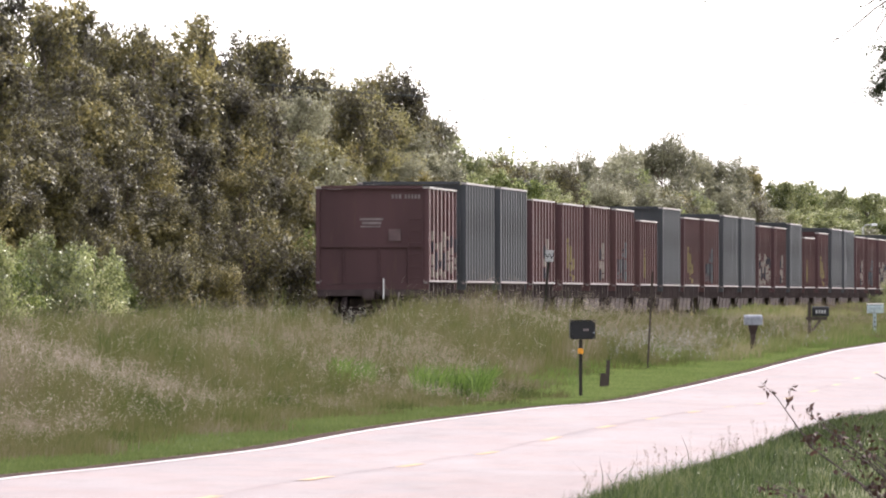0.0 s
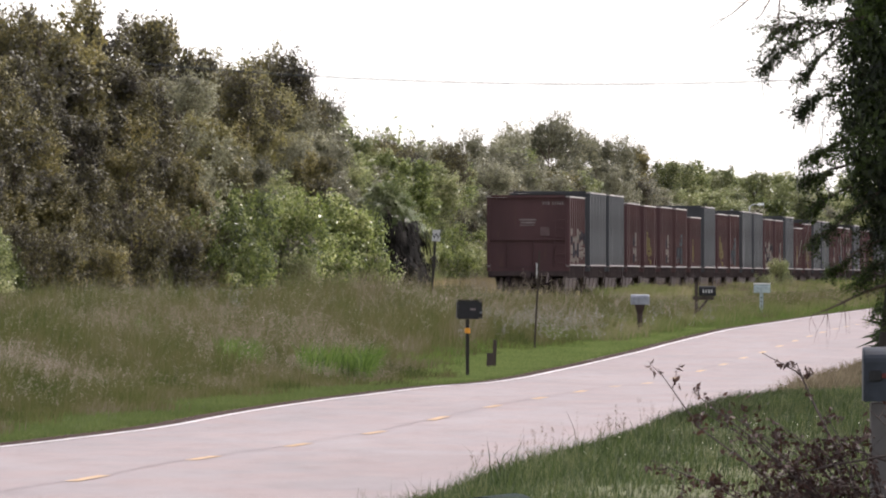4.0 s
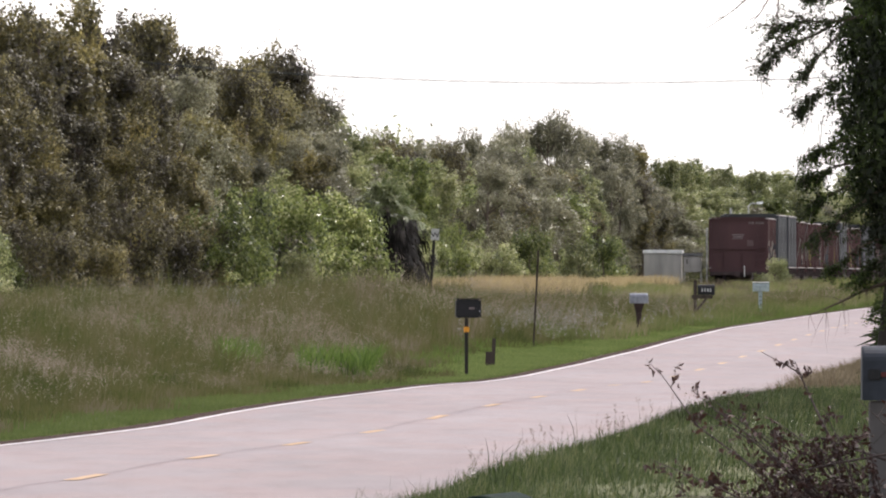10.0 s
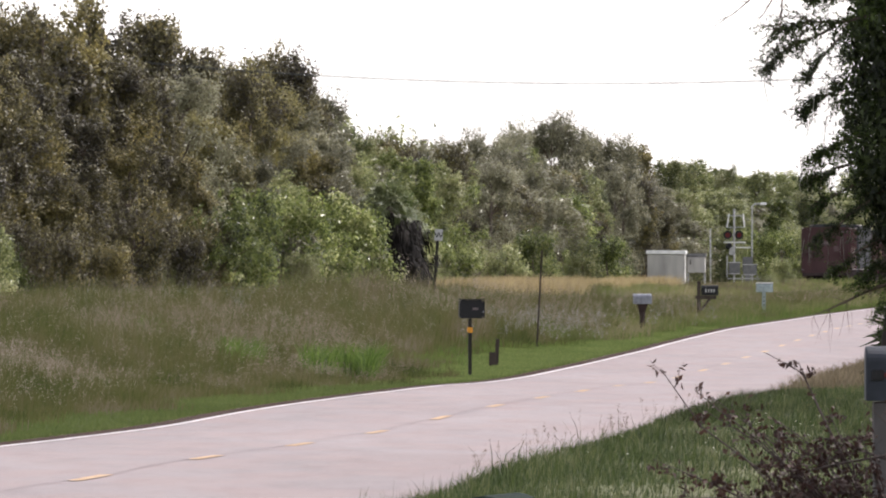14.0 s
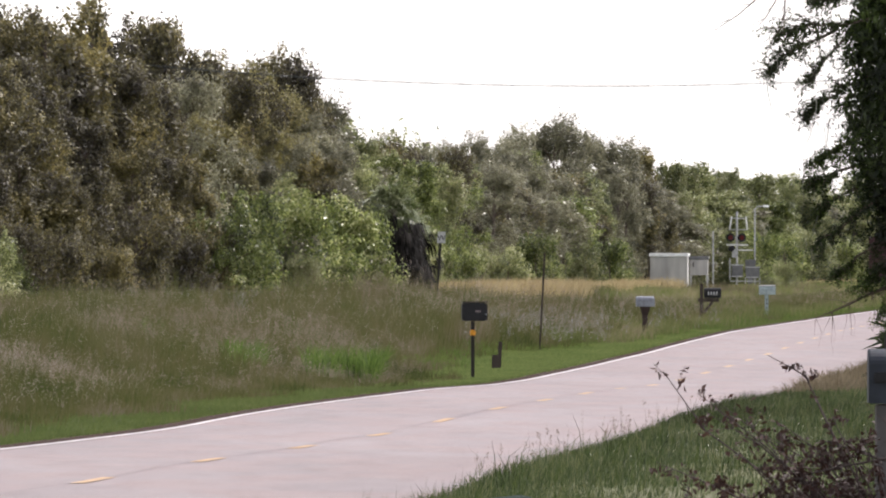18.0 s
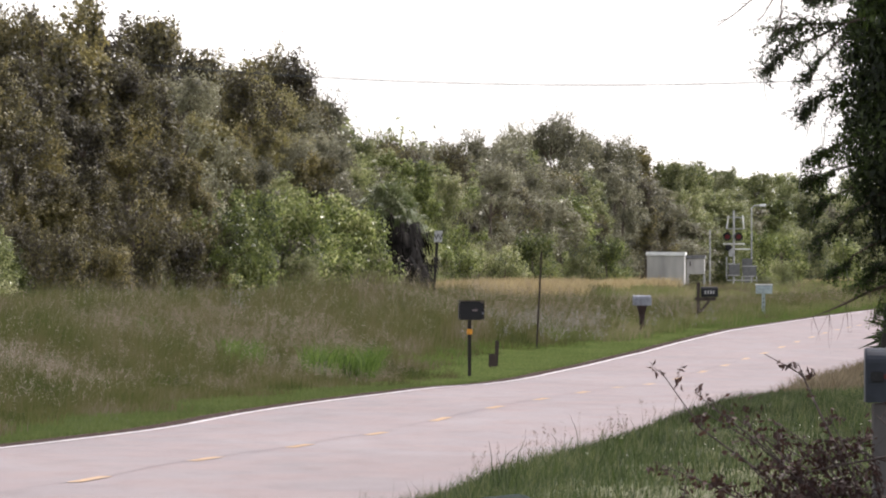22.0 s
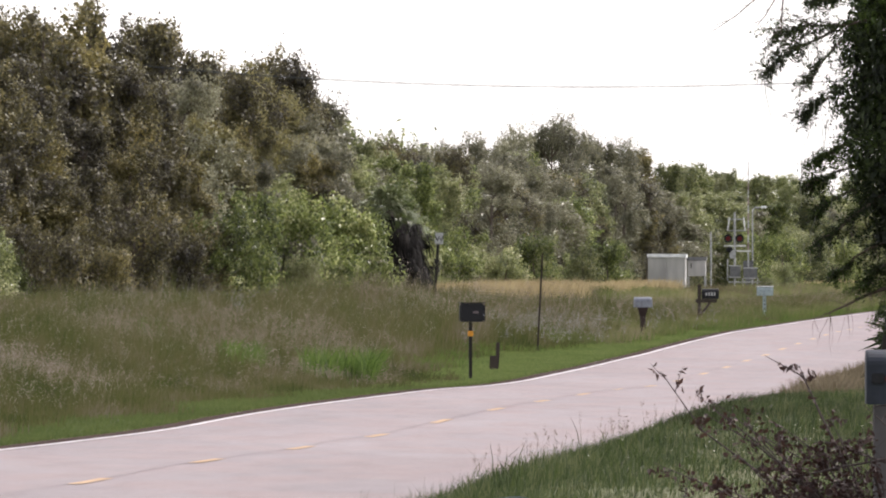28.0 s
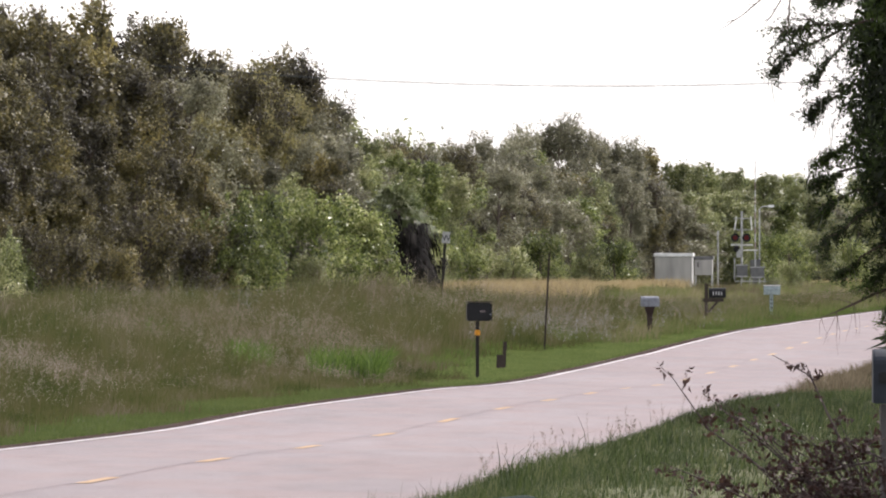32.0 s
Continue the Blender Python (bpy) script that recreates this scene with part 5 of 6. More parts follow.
part("band", boxed(-0.05, 0.05, -0.05, 0.05, 0.82, 0.92, 0.012), M_ORANGE, mb, "orange reflector band")
_b2 = part("box", boxed(-0.2, 0.24, -0.16, 0.16, 1.084, 1.42, 0.025), M_BLACK, mb)
part("door", boxed(0.243, 0.262, -0.15, 0.15, 1.09, 1.41, 0.012), M_BLACK, mb)
part("lid_edge", boxed(-0.215, 0.27, -0.175, 0.175, 1.423, 1.44, 0.006), M_BLACK, mb)
for k in range(3):
    part("number_bar", boxed(0.04 + 0.035 * k, 0.065 + 0.035 * k, -0.168, -0.163, 1.24, 1.28), M_LETTER, mb)
part("latch", boxed(0.22, 0.245, -0.176, -0.163, 1.19, 1.22, 0.004), M_SILVER, mb)

# leaning stakes
mk = thing("marker_stakes", set_on(0.97, 238, 0), "two short dark weathered timber stakes in mown grass", "stake")
part("stake", boxed(-0.03, 0.045, -0.03, 0.03, -0.2, 0.57, 0.008), M_BROWN_WOOD, mk).matrix_basis = pose(0.03, 0.05, 0, 0, 3, 0)
part("stake", boxed(-0.09, 0.06, -0.03, 0.03, -0.2, 0.31, 0.01), M_BROWN_WOOD, mk).matrix_basis = pose(-0.02, 0, 0, 0, 2, 0)

# thin steel post
tp = thing("thin_post", set_on(2.06, 272, 0), "tall thin dark steel fence post leaning slightly", "post")
part("shaft", boxed(-0.022, 0.022, -0.012, 0.012, -0.3, 2.22, 0.004), M_BROWN_WOOD, tp).matrix_basis = pose(0, 0, 0, 0, 3, 0)
part("flange", boxed(-0.006, 0.006, -0.03, -0.0125, -0.3, 2.2, 0.002), M_BROWN_WOOD, tp).matrix_basis = pose(0, 0, 0, 0, 3, 0)

# silver mailbox on a dark flared post
m2 = thing("mailbox", set_on(5.02, 309, 2), "silver arched metal mailbox on a dark flared post", "mailbox", "roadside mailboxes")
_z = 1.62 - 49 * 309 / 21500 - float(land(5.02, 309))
part("shell", arch_box(bmesh.new(), 0.22, 0.26, 0.46), M_SILVER, m2, smooth=False).matrix_basis = pose(0, 0, _z)
part("door", boxed(0.235, 0.245, -0.1, 0.1, 0.01, 0.2, 0.003), M_SILVER, m2).matrix_basis = pose(0, 0, _z)
part("post", tube(bmesh.new(), [(0, 0, -0.2), (0, 0, _z - 0.22), (0, 0, _z - 0.002)], [0.085, 0.1, 0.19], 4), M_RED_POST, m2)

# dark box hung on a timber arm
m3 = thing("mailbox", set_on(7.68, 355, 0), "black mailbox with white number bars on a braced timber post", "mailbox", "roadside mailboxes")
_z = 1.62 - 34 * 355 / 21500 - float(land(7.68, 355))
part("post", boxed(-0.31, -0.21, -0.05, 0.05, -0.2, _z + 0.42, 0.01), M_BROWN_WOOD, m3)
part("arm", boxed(-0.37, 0.25, -0.055, 0.055, _z - 0.11, _z - 0.006, 0.008), M_BROWN_WOOD, m3)
part("brace", tube(bmesh.new(), [(-0.21, 0, _z - 0.45), (0.06, 0, _z - 0.11)], [0.045, 0.045], 4), M_BROWN_WOOD, m3)
part("shell", arch_box(bmesh.new(), 0.2, 0.3, 0.5), M_BLACK, m3).matrix_basis = pose(0.06, 0, _z)
for k in range(4):
    part("number_bar", boxed(-0.075 + 0.08 * k, -0.035 + 0.08 * k, -0.108, -0.102, _z + 0.09, _z + 0.19), M_SIGN, m3)

# pale mailbox
m4 = thing("mailbox", set_on(10.68, 406, 0), "pale grey-blue mailbox on a pale post with number bars", "mailbox", "roadside mailboxes")
_z = 1.62 - 28 * 406 / 21500 - float(land(10.68, 406))
part("shell", arch_box(bmesh.new(), 0.24, 0.29, 0.55), M_PALE_BLUE, m4).matrix_basis = pose(0, 0, _z)
part("post", boxed(-0.08, 0.04, -0.05, 0.05, -0.2, _z - 0.002, 0.01), M_PALE_BLUE, m4)
# Extra white strip that paints sunlight along the arched top.
part("crown_cap", boxed(-0.29, 0.29, -0.1, 0.1, _z + 0.291, _z + 0.32, 0.01), M_SHED_ROOF, m4, "white strip added for the sunlit top of the arch")
for k in range(3):
    part("number_bar", boxed(-0.035, 0.0, -0.058, -0.052, _z - 0.2 - 0.13 * k, _z - 0.13 - 0.13 * k), M_SLATE, m4)

# grey mailbox on a tiled pillar, close by
m5 = thing("mailbox", pose(2.35, 60, 0.03, 0, 0, 0), "slate-grey plastic mailbox with red flag on a wide pillar", "mailbox", "roadside mailboxes")
bm = arch_box(bmesh.new(), 0.24, 0.27, 0.55, 12, 0.72)
part("shell", bm, M_SLATE, m5).matrix_basis = pose(0, 0, 0.975)
part("flag_hub", boxed(-0.25, -0.185, -0.135, -0.121, 1.075, 1.13, 0.006), M_BLACK, m5)
bm = boxed(-0.184, 0.0, -0.134, -0.122, 1.09, 1.115, 0.003)
box(bm, -0.06, 0.0, -0.134, -0.122, 1.045, 1.089, 0.003)
part("flag", bm, M_FLAG, m5, "red plastic signal flag")
part("pillar", boxed(-0.235, 0.235, -0.1, 0.16, -0.2, 0.97, 0.004), M_GROUT, m5)
bm = bmesh.new()
f = bm.faces.new([bm.verts.new(v) for v in ((-0.236, -0.106, -0.03), (0.236, -0.106, -0.03), (0.236, -0.106, 0.968), (-0.236, -0.106, 0.968))])
for k in range(-8, 12):
    for sg, z0 in ((1, 0.512), (-1, 0.982)):
        bmesh.ops.bisect_plane(bm, geom=bm.verts[:] + bm.edges[:] + bm.faces[:], plane_co=(0, 0, z0 + 0.488 * k), plane_no=(sg * 0.7071, 0, 0.7071))
bmesh.ops.split_edges(bm, edges=bm.edges[:])
for fc in list(bm.faces):
    c = fc.calc_center_median()
    tile = bmesh.new()
    vs = [tile.verts.new(c + (v.co - c) * (1 - min(0.5, 0.004 / max(0.004, (v.co - c).length)))) for v in fc.verts]
    g = tile.faces.new(vs)
    r = bmesh.ops.extrude_face_region(tile, geom=[g])
    bmesh.ops.translate(tile, verts=[v for v in r["geom"] if isinstance(v, bmesh.types.BMVert)], vec=(0, 0.0055, 0))
    bmesh.ops.recalc_face_normals(tile, faces=tile.faces)
    part("tile", tile, M_PILLAR, m5)
bm.free()

# green mailbox at the camera's feet
m6 = thing("mailbox", pose(0.122, 27, -0.004, 0, 0, 80), "glossy dark green mailbox on a post", "mailbox", "roadside mailboxes")
part("shell", arch_box(bmesh.new(), 0.165, 0.2, 0.46, 12, 0.6), M_GREEN_BOX, m6).matrix_basis = pose(0, 0, 0.94)
part("post", boxed(-0.05, 0.05, -0.05, 0.05, -0.2, 0.938, 0.008), M_BROWN_WOOD, m6)

# whistle post
wp = thing("whistle_post", set_on(-0.3, 357, 0), "black and white W whistle board on a dark leaning post", "sign")
part("post", boxed(-0.04, 0.04, -0.03, 0.03, -0.2, 2.17, 0.006), M_BLACK_WOOD, wp).matrix_basis = pose(-0.06, 0.02, 0, 0, 4, 0)
part("board", boxed(-0.12, 0.12, -0.03, -0.012, 2.16, 2.5, 0.004), M_SIGN, wp).matrix_basis = pose(0.0, 0, 0, 0, 3, 0)
_t = bpy.data.curves.new("letter", "FONT")
_t.body, _t.size, _t.align_x, _t.extrude = "W", 0.25, "CENTER", 0.002
_o = new("letter", _t)
_dep = bpy.context.evaluated_depsgraph_get()
_me = bpy.data.meshes.new_from_object(_o.evaluated_get(_dep))
bpy.data.objects.remove(_o)
_o = new("letter", _me)
_me.materials.clear()
_me.materials.append(M_BLACK)
_o.parent = wp
_o.matrix_basis = pose(0.125, -0.036, 2.23, 90, 0, 0)
tagged(_o, "black letter W")

# equipment cabinets at the level crossing
def cabinet(x, y, z0, w, d, h, words, roof_mat, doors):
    ob = thing("equipment_cabinet", pose(x, y, z0, 0, 0, TRACK_TURN), words, "cabinet", "level crossing cabinets")
    part("body", boxed(-w / 2, w / 2, -d / 2, d / 2, -0.3, h, 0.03), M_SHED, ob)
    part("roof", boxed(-w / 2 - 0.06, w / 2 + 0.06, -d / 2 - 0.08, d / 2 + 0.08, h + 0.003, h + 0.19, 0.02), roof_mat, ob, "white metal roof, edge coloured bright as if sunlit")
    for k in range(doors):
        a = -w / 2 + 0.08 + (w - 0.16) * k / doors
        dr = part("door", boxed(a + 0.02, a + (w - 0.16) / doors - 0.02, -d / 2 - 0.03, -d / 2 - 0.003, 0.05, h - 0.1, 0.01), M_SHED, ob)
        part("handle", boxed(a + 0.08, a + 0.13, -d / 2 - 0.06, -d / 2 - 0.033, 0.15, 0.4, 0.006), M_STEEL_DARK, dr)
    return ob


cabinet(11.84, 648, 0.55, 1.98, 1.8, 2.25, "pale aluminium equipment cabinet with bright white roof", M_SHED_ROOF, 2)
cabinet(13.5, 652, 2.1, 0.95, 1.0, 0.55, "small raised grey metal equipment cabinet on a frame", M_CASE, 1)
fr = thing("cabinet_frame", pose(13.5, 652, 0.3, 0, 0, TRACK_TURN), "galvanised legs under the small cabinet", "frame")
for sx in (-0.45, 0.45):
    for sy in (-0.4, 0.4):
        part("leg", boxed(sx - 0.04, sx + 0.04, sy - 0.04, sy + 0.04, -0.2, 1.49, 0.005), M_SIGNAL, fr)


def crossing_signal(x, y, z0, h, words, board=True):
    ob = thing("crossing_signal", pose(x, y, z0), words, "railway signal", "level crossing signals")
    part("mast", disc(bmesh.new(), pose(0, 0, h / 2 - 0.15), 0.065, h + 0.3, 12), M_SIGNAL, ob)
    part("base", disc(bmesh.new(), pose(0, 0, 0.2), 0.22, 0.4, 12, 0.12), M_SIGNAL, ob)
    part("light_arm", boxed(-0.5, 0.5, -0.04, 0.04, 3.63, 3.71, 0.01), M_SIGNAL, ob)
    for sx in (-0.38, 0.28):
        hd = part("lamp_backing", disc(bmesh.new(), pose(sx, -0.09, 3.67, 90, 0, 0), 0.25, 0.03, 20), M_BLACK, ob)
        part("lens", disc(bmesh.new(), pose(sx, -0.13, 3.67, 90, 0, 0), 0.14, 0.05, 16), M_LENS, hd)
        part("hood", boxed(sx - 0.17, sx + 0.17, -0.42, -0.107, 3.81, 3.84, 0.01), M_BLACK, hd)
    part("crossbar", boxed(-0.62, 0.66, -0.06, 0.06, 3.2, 3.29, 0.015), M_WHITE, ob)
    part("crossbar", boxed(0.1, 0.95, -0.06, 0.06, 2.9, 2.98, 0.015), M_WHITE, ob)
    part("junction_box", boxed(-0.3, 0.05, -0.14, 0.1, 2.5, 3.0, 0.02), M_SIGNAL, ob)
    gm = part("gate_mechanism", boxed(-0.3, 0.34, -0.25, 0.25, 1.4, 2.1, 0.03), M_CASE, ob, "dark grey mechanism case")
    for q in (1.38, 2.04):
        part("case_rim", boxed(-0.34, 0.38, -0.28, -0.253, q, q + 0.07, 0.01), M_SIGNAL, gm)
    part("weight_arm", boxed(-0.45, -0.37, -0.2, 0.2, 1.2, 2.5, 0.02), M_SIGNAL, ob)
    part("bell", disc(bmesh.new(), pose(-0.3, -0.1, 3.02, 90, 0, 0), 0.2, 0.12, 18, 0.14), M_BLACK, ob, "black round warning bell")
    if board:
        for sx in (-0.42, 0.6):
            part("raised_arm", tube(bmesh.new(), [(sx, 0, 4.12), (sx + (0.12 if sx < 0 else -0.08), 0, 4.9)], [0.05, 0.045], 6), M_WHITE, ob, "white upright gate arm")
        part("arm_link", boxed(-0.45, 0.6, -0.02, 0.02, 4.76, 4.82, 0.006), M_SIGNAL, ob)
        part("arm_link", boxed(-0.45, 0.62, -0.02, 0.02, 4.1, 4.16, 0.006), M_SIGNAL, ob)
    return ob


crossing_signal(16.86, 708, 0.35, 5.2, "level crossing signal with red lamps and upright gate arms")
s2 = thing("signal_mast", pose(18.1, 716, 0.35), "thin galvanised mast with a lamp bracket at the crossing", "mast")
part("mast", disc(bmesh.new(), pose(0, 0, 2.6), 0.05, 5.6, 10), M_SIGNAL, s2)
part("bracket", tube(bmesh.new(), [(0, 0, 5.35), (0.15, 0, 5.52), (0.6, 0, 5.55)], [0.04, 0.04, 0.04], 6), M_SIGNAL, s2)
part("lamp_head", boxed(0.5, 0.85, -0.1, 0.1, 5.48, 5.62, 0.02), M_SHED_ROOF, s2)
s3 = thing("relay_box", pose(17.7, 706, 0.35), "low galvanised relay box on a stand beside the signal", "cabinet")
part("box", boxed(-0.36, 0.42, -0.3, 0.3, 1.35, 1.95, 0.03), M_CASE, s3, "dark grey case")
for q in (1.33, 1.92):
    part("rim", boxed(-0.4, 0.46, -0.33, -0.303, q, q + 0.06, 0.01), M_SIGNAL, s3)
part("rail", boxed(-1.3, 0.9, -0.34, -0.3, 1.1, 1.17, 0.01), M_SIGNAL, s3)
for sx in (-0.4, 0.45):
    part("leg", boxed(sx - 0.04, sx + 0.04, -0.05, 0.05, -0.2, 1.345, 0.005), M_SIGNAL, s3)
s4 = thing("thin_mast", pose(15.08, 690, 0.35), "thin pale pole beside the crossing cabinets", "mast")
part("shaft", disc(bmesh.new(), pose(0, 0, 1.9), 0.05, 4.2, 10), M_SIGNAL, s4)

# crossing gate: its arm lies across the side road until the train has gone, then swings up
gate = thing("crossing_gate", pose(17.79, 714, 0.35), "crossing gate with a long thin red and white arm", "gate")
part("stand", boxed(-0.16, 0.16, -0.16, 0.16, -0.2, 2.0, 0.03), M_CASE, gate)
part("drive_case", boxed(-0.3, 0.3, -0.26, 0.26, 1.5, 2.4, 0.04), M_CASE, gate, "grey drive case")
gate_arm = part("arm", tube(bmesh.new(), [(0, -0.9, 0), (0, 0, 0), (0, 2.5, 0), (0, 6.0, 0)], [0.05, 0.055, 0.042, 0.024], 6), M_SIGN, gate, "long tapered pale gate arm")
for k in range(6):
    y0 = 0.8 + 0.88 * k
    r0, r1 = float(np.interp(y0, [0, 2.5, 6], [0.055, 0.042, 0.024])) + 0.003, float(np.interp(y0 + 0.42, [0, 2.5, 6], [0.055, 0.042, 0.024])) + 0.003
    part("stripe", tube(bmesh.new(), [(0, y0, 0), (0, y0 + 0.42, 0)], [r0, r1], 6), M_FADED_RED, gate_arm, "faded red stripe")
part("counterweight", boxed(-0.14, 0.14, -1.15, -0.8, -0.2, 0.2, 0.03), M_CASE, gate_arm, "dark counterweight")
GATE_PIVOT = (0.0, -0.32, 2.21)
gate_arm.matrix_basis = pose(*GATE_PIVOT)

# wires
def wire(name, a, b, sag, r):
    bm = bmesh.new()
    n = 40
    pts = [Vector(a).lerp(Vector(b), k / n) - Vector((0, 0, 4 * sag * (k / n) * (1 - k / n))) for k in range(n + 1)]
    tube(bm, pts, [r] * (n + 1), 5)
    ob = part(name, bm, M_WIRE)
    tagged(ob, "thin overhead wire spanning the road and track", "wire", kind="structure")


wire("overhead_wire", (-15.0, 400, 9.2), (25.0, 400, 9.2), 1.25, 0.011)
wire("overhead_wire", (-15.0, 400.3, 9.24), (25.0, 400.3, 9.23), 1.25, 0.007)


# cabbage palm beside the track
def cabbage_palm(x, y, h, seed, count):
    ob = thing("palm_tree", set_on(x, y), "cabbage palm with green fans over a dark skirt of dead fronds", "palm tree", "cabbage palms")
    part("trunk", tube(bmesh.new(), [(0, 0, -0.2), (0.05, 0, h * 0.4), (0, 0, h * 0.8)], [0.24, 0.2, 0.17], 9), M_BARK, ob, smooth=True)
    rng = np.random.default_rng(seed)
    V, Fc = [], []
    SV, SF = [], []
    for k in range(count):
        live = k < 90
        a = rng.uniform(0, 6.283)
        el = rng.uniform(-0.6, 1.45) if live else rng.uniform(-1.3, -0.2)
        stem = rng.uniform(0.35, 0.75) if live else rng.uniform(0.35, 0.95)
        c = Vector((0, 0, h * 0.78)) if live else Vector((0, 0, h * rng.uniform(0.32, 0.8)))
        d = Vector((math.cos(a) * math.cos(el), math.sin(a) * math.cos(el), math.sin(el)))
        hub = c + d * stem + (Vector((math.cos(a), math.sin(a), 0)) * 0.15 if not live else Vector())
        sd = d.cross(Vector((0, 0, 1))).normalized()
        out, fac = (V, Fc) if live else (SV, SF)
        for j in range(19):
            q = (j - 9) / 9 * (1.15 if live else 0.8)
            w = (d * math.cos(q) + sd * math.sin(q) + Vector(rng.normal(0, 0.16, 3))).normalized()
            ln = rng.uniform(0.45, 0.75) * (1 - 0.2 * abs(q)) * (1 if live else 0.75)
            tipp = hub + w * ln + Vector((0, 0, -0.2 * rng.random() - (0.08 if live else 0.3)))
            mid = hub + w * ln * 0.6
            p = sd.cross(w).normalized().cross(w) * 0.026
            o = len(out)
            out += [tuple(hub), tuple(mid + p), tuple(tipp), tuple(mid - p)]
            fac.append((o, o + 1, o + 2, o + 3))
    cr = new("fan_fronds", mesh_of("fan_fronds", V, Fc, M_PALM))
    cr.parent = ob
    if SV:
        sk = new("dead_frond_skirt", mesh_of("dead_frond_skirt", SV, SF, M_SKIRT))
        sk.parent = ob
        tagged(sk, "dark brown skirt of dead fronds")
    return ob


for k, (x, y, h, count) in enumerate(((-2.0, 432, 4.5, 330), (-1.5, 434, 3.9, 300))):
    cabbage_palm(x, y, h, 5 + k, count)


# ---- close plants by the camera's side of the road ----
def sprig(bm, a, d, length, r, rng, bends=5, droop=0.0):
    pts, p, v = [Vector(a)], Vector(a), Vector(d).normalized()
    for k in range(bends):
        v = (v + Vector((rng.uniform(-0.25, 0.25), rng.uniform(-0.25, 0.25), rng.uniform(-0.2, 0.2) - droop))).normalized()
        p = p + v * (length / bends)
        pts.append(p.copy())
    tube(bm, pts, [r * (1 - 0.85 * k / bends) for k in range(bends + 1)], 5)
    return pts


CROWN_Z = [1.5, 1.56, 1.65, 1.75, 1.85, 2.05, 2.2, 2.5, 2.86, 3.07, 3.6, 5.5]
CROWN_R = [0.2, 0.4, 0.52, 0.62, 0.7, 0.77, 0.81, 0.83, 0.83, 0.76, 0.8, 0.5]


def oak():
    ob = thing("live_oak", pose(2.84, 63, 0.05), "live oak with dark drooping boughs and hanging grey moss", "tree")
    rng = random.Random(4)
    nrg = np.random.default_rng(4)
    part("trunk", tube(bmesh.new(), [(-0.42, 0, -0.2), (-0.42, 0, 1.2), (-0.32, 0.05, 2.1), (0, 0.1, 3.0), (0.15, 0.2, 4.5), (0.1, 0.2, 6.5)], [0.19, 0.165, 0.15, 0.13, 0.09, 0.03], 12), M_OAK_BARK, ob, smooth=True)
    C, N, hang, twigs = [], [], [], bmesh.new()

    def spray(p, d, length, leaves):
        """A drooping leafy twig."""
        tw = sprig(twigs, p, d, length, 0.0024, rng, 6, 0.09)
        for a, b in zip(tw, tw[1:]):
            for q in range(leaves):
                c = a.lerp(b, rng.random())
                C.append(c + Vector((rng.gauss(0, 0.008), rng.gauss(0, 0.014), rng.gauss(0, 0.008))))
                N.append(Vector((rng.gauss(0, 0.5), rng.gauss(-0.4, 0.6), rng.gauss(0.6, 0.5))).normalized())
        hang.append(tw[-1])

    # boughs: (reach, height) along each one, how far its sprays hang, and how many
    boughs = [
        ([(-0.3, 2.98), (-0.77, 2.885), (-0.97, 2.873), (-1.13, 2.868)], 0.2, 64),
        ([(-0.8, 2.87), (-0.98, 2.8), (-1.09, 2.72), (-1.16, 2.65)], 0.09, 44),
        ([(-0.75, 2.85), (-0.87, 2.72), (-0.95, 2.62), (-1.0, 2.55)], 0.08, 22),
        ([(-0.5, 2.7), (-0.77, 2.57), (-0.9, 2.48), (-0.98, 2.435)], 0.1, 50),
        ([(-0.4, 3.12), (-0.77, 3.05), (-0.86, 3.02), (-0.94, 3.0)], 0.08, 30),
        ([(-0.4, 3.25), (-0.8, 3.2), (-1.0, 3.14), (-1.12, 3.06)], 0.06, 18),
        ([(-0.4, 2.42), (-0.76, 2.27), (-0.86, 2.22), (-0.91, 2.18)], 0.12, 44),
        ([(-0.4, 2.25), (-0.82, 2.12), (-0.9, 2.08), (-0.93, 2.05)], 0.1, 32),
        ([(-0.4, 2.12), (-0.66, 1.96), (-0.82, 1.84), (-0.92, 1.75)], 0.09, 36),
        ([(-0.4, 2.2), (-0.75, 2.02), (-0.88, 1.95), (-0.9, 1.92)], 0.1, 34),
        ([(-0.35, 1.85), (-0.65, 1.72), (-0.76, 1.64), (-0.82, 1.6)], 0.08, 26),
        ([(-0.35, 1.75), (-0.56, 1.64), (-0.64, 1.58), (-0.7, 1.54)], 0.08, 34),
        ([(-0.2, 3.9), (-0.7, 3.95), (-0.95, 3.85), (-1.1, 3.7)], 0.2, 40),
        ([(-0.2, 4.4), (-0.8, 4.6), (-1.0, 4.6), (-1.2, 4.5)], 0.2, 40),
    ]
    for knots, drop, many in boughs:
        bm = bmesh.new()
        yo = rng.uniform(-0.3, 0.3)
        pts = []
        for a, b in zip(knots, knots[1:]):
            for q in (0, 0.5):
                pts.append(Vector((a[0] + (b[0] - a[0]) * q + rng.gauss(0, 0.006), yo + rng.gauss(0, 0.015), a[1] + (b[1] - a[1]) * q + rng.gauss(0, 0.008))))
        pts.append(Vector((knots[-1][0], yo, knots[-1][1])))
        tube(bm, pts, [0.009 - 0.0012 * k for k in range(len(pts))][:6] + [0.0012], 6)
        for k in range(many):
            f = (0.25 + 0.75 * rng.random() ** 0.8) * 5.99
            p = pts[int(f)].lerp(pts[int(f) + 1], f - int(f))
            spray(p, (rng.uniform(-1.0, 0.1), rng.uniform(-0.7, 0.7), rng.uniform(-0.9, 0.35)), rng.uniform(0.35, 1.0) * drop + 0.03, 6)
        part("bough", bm, M_TWIG, ob)
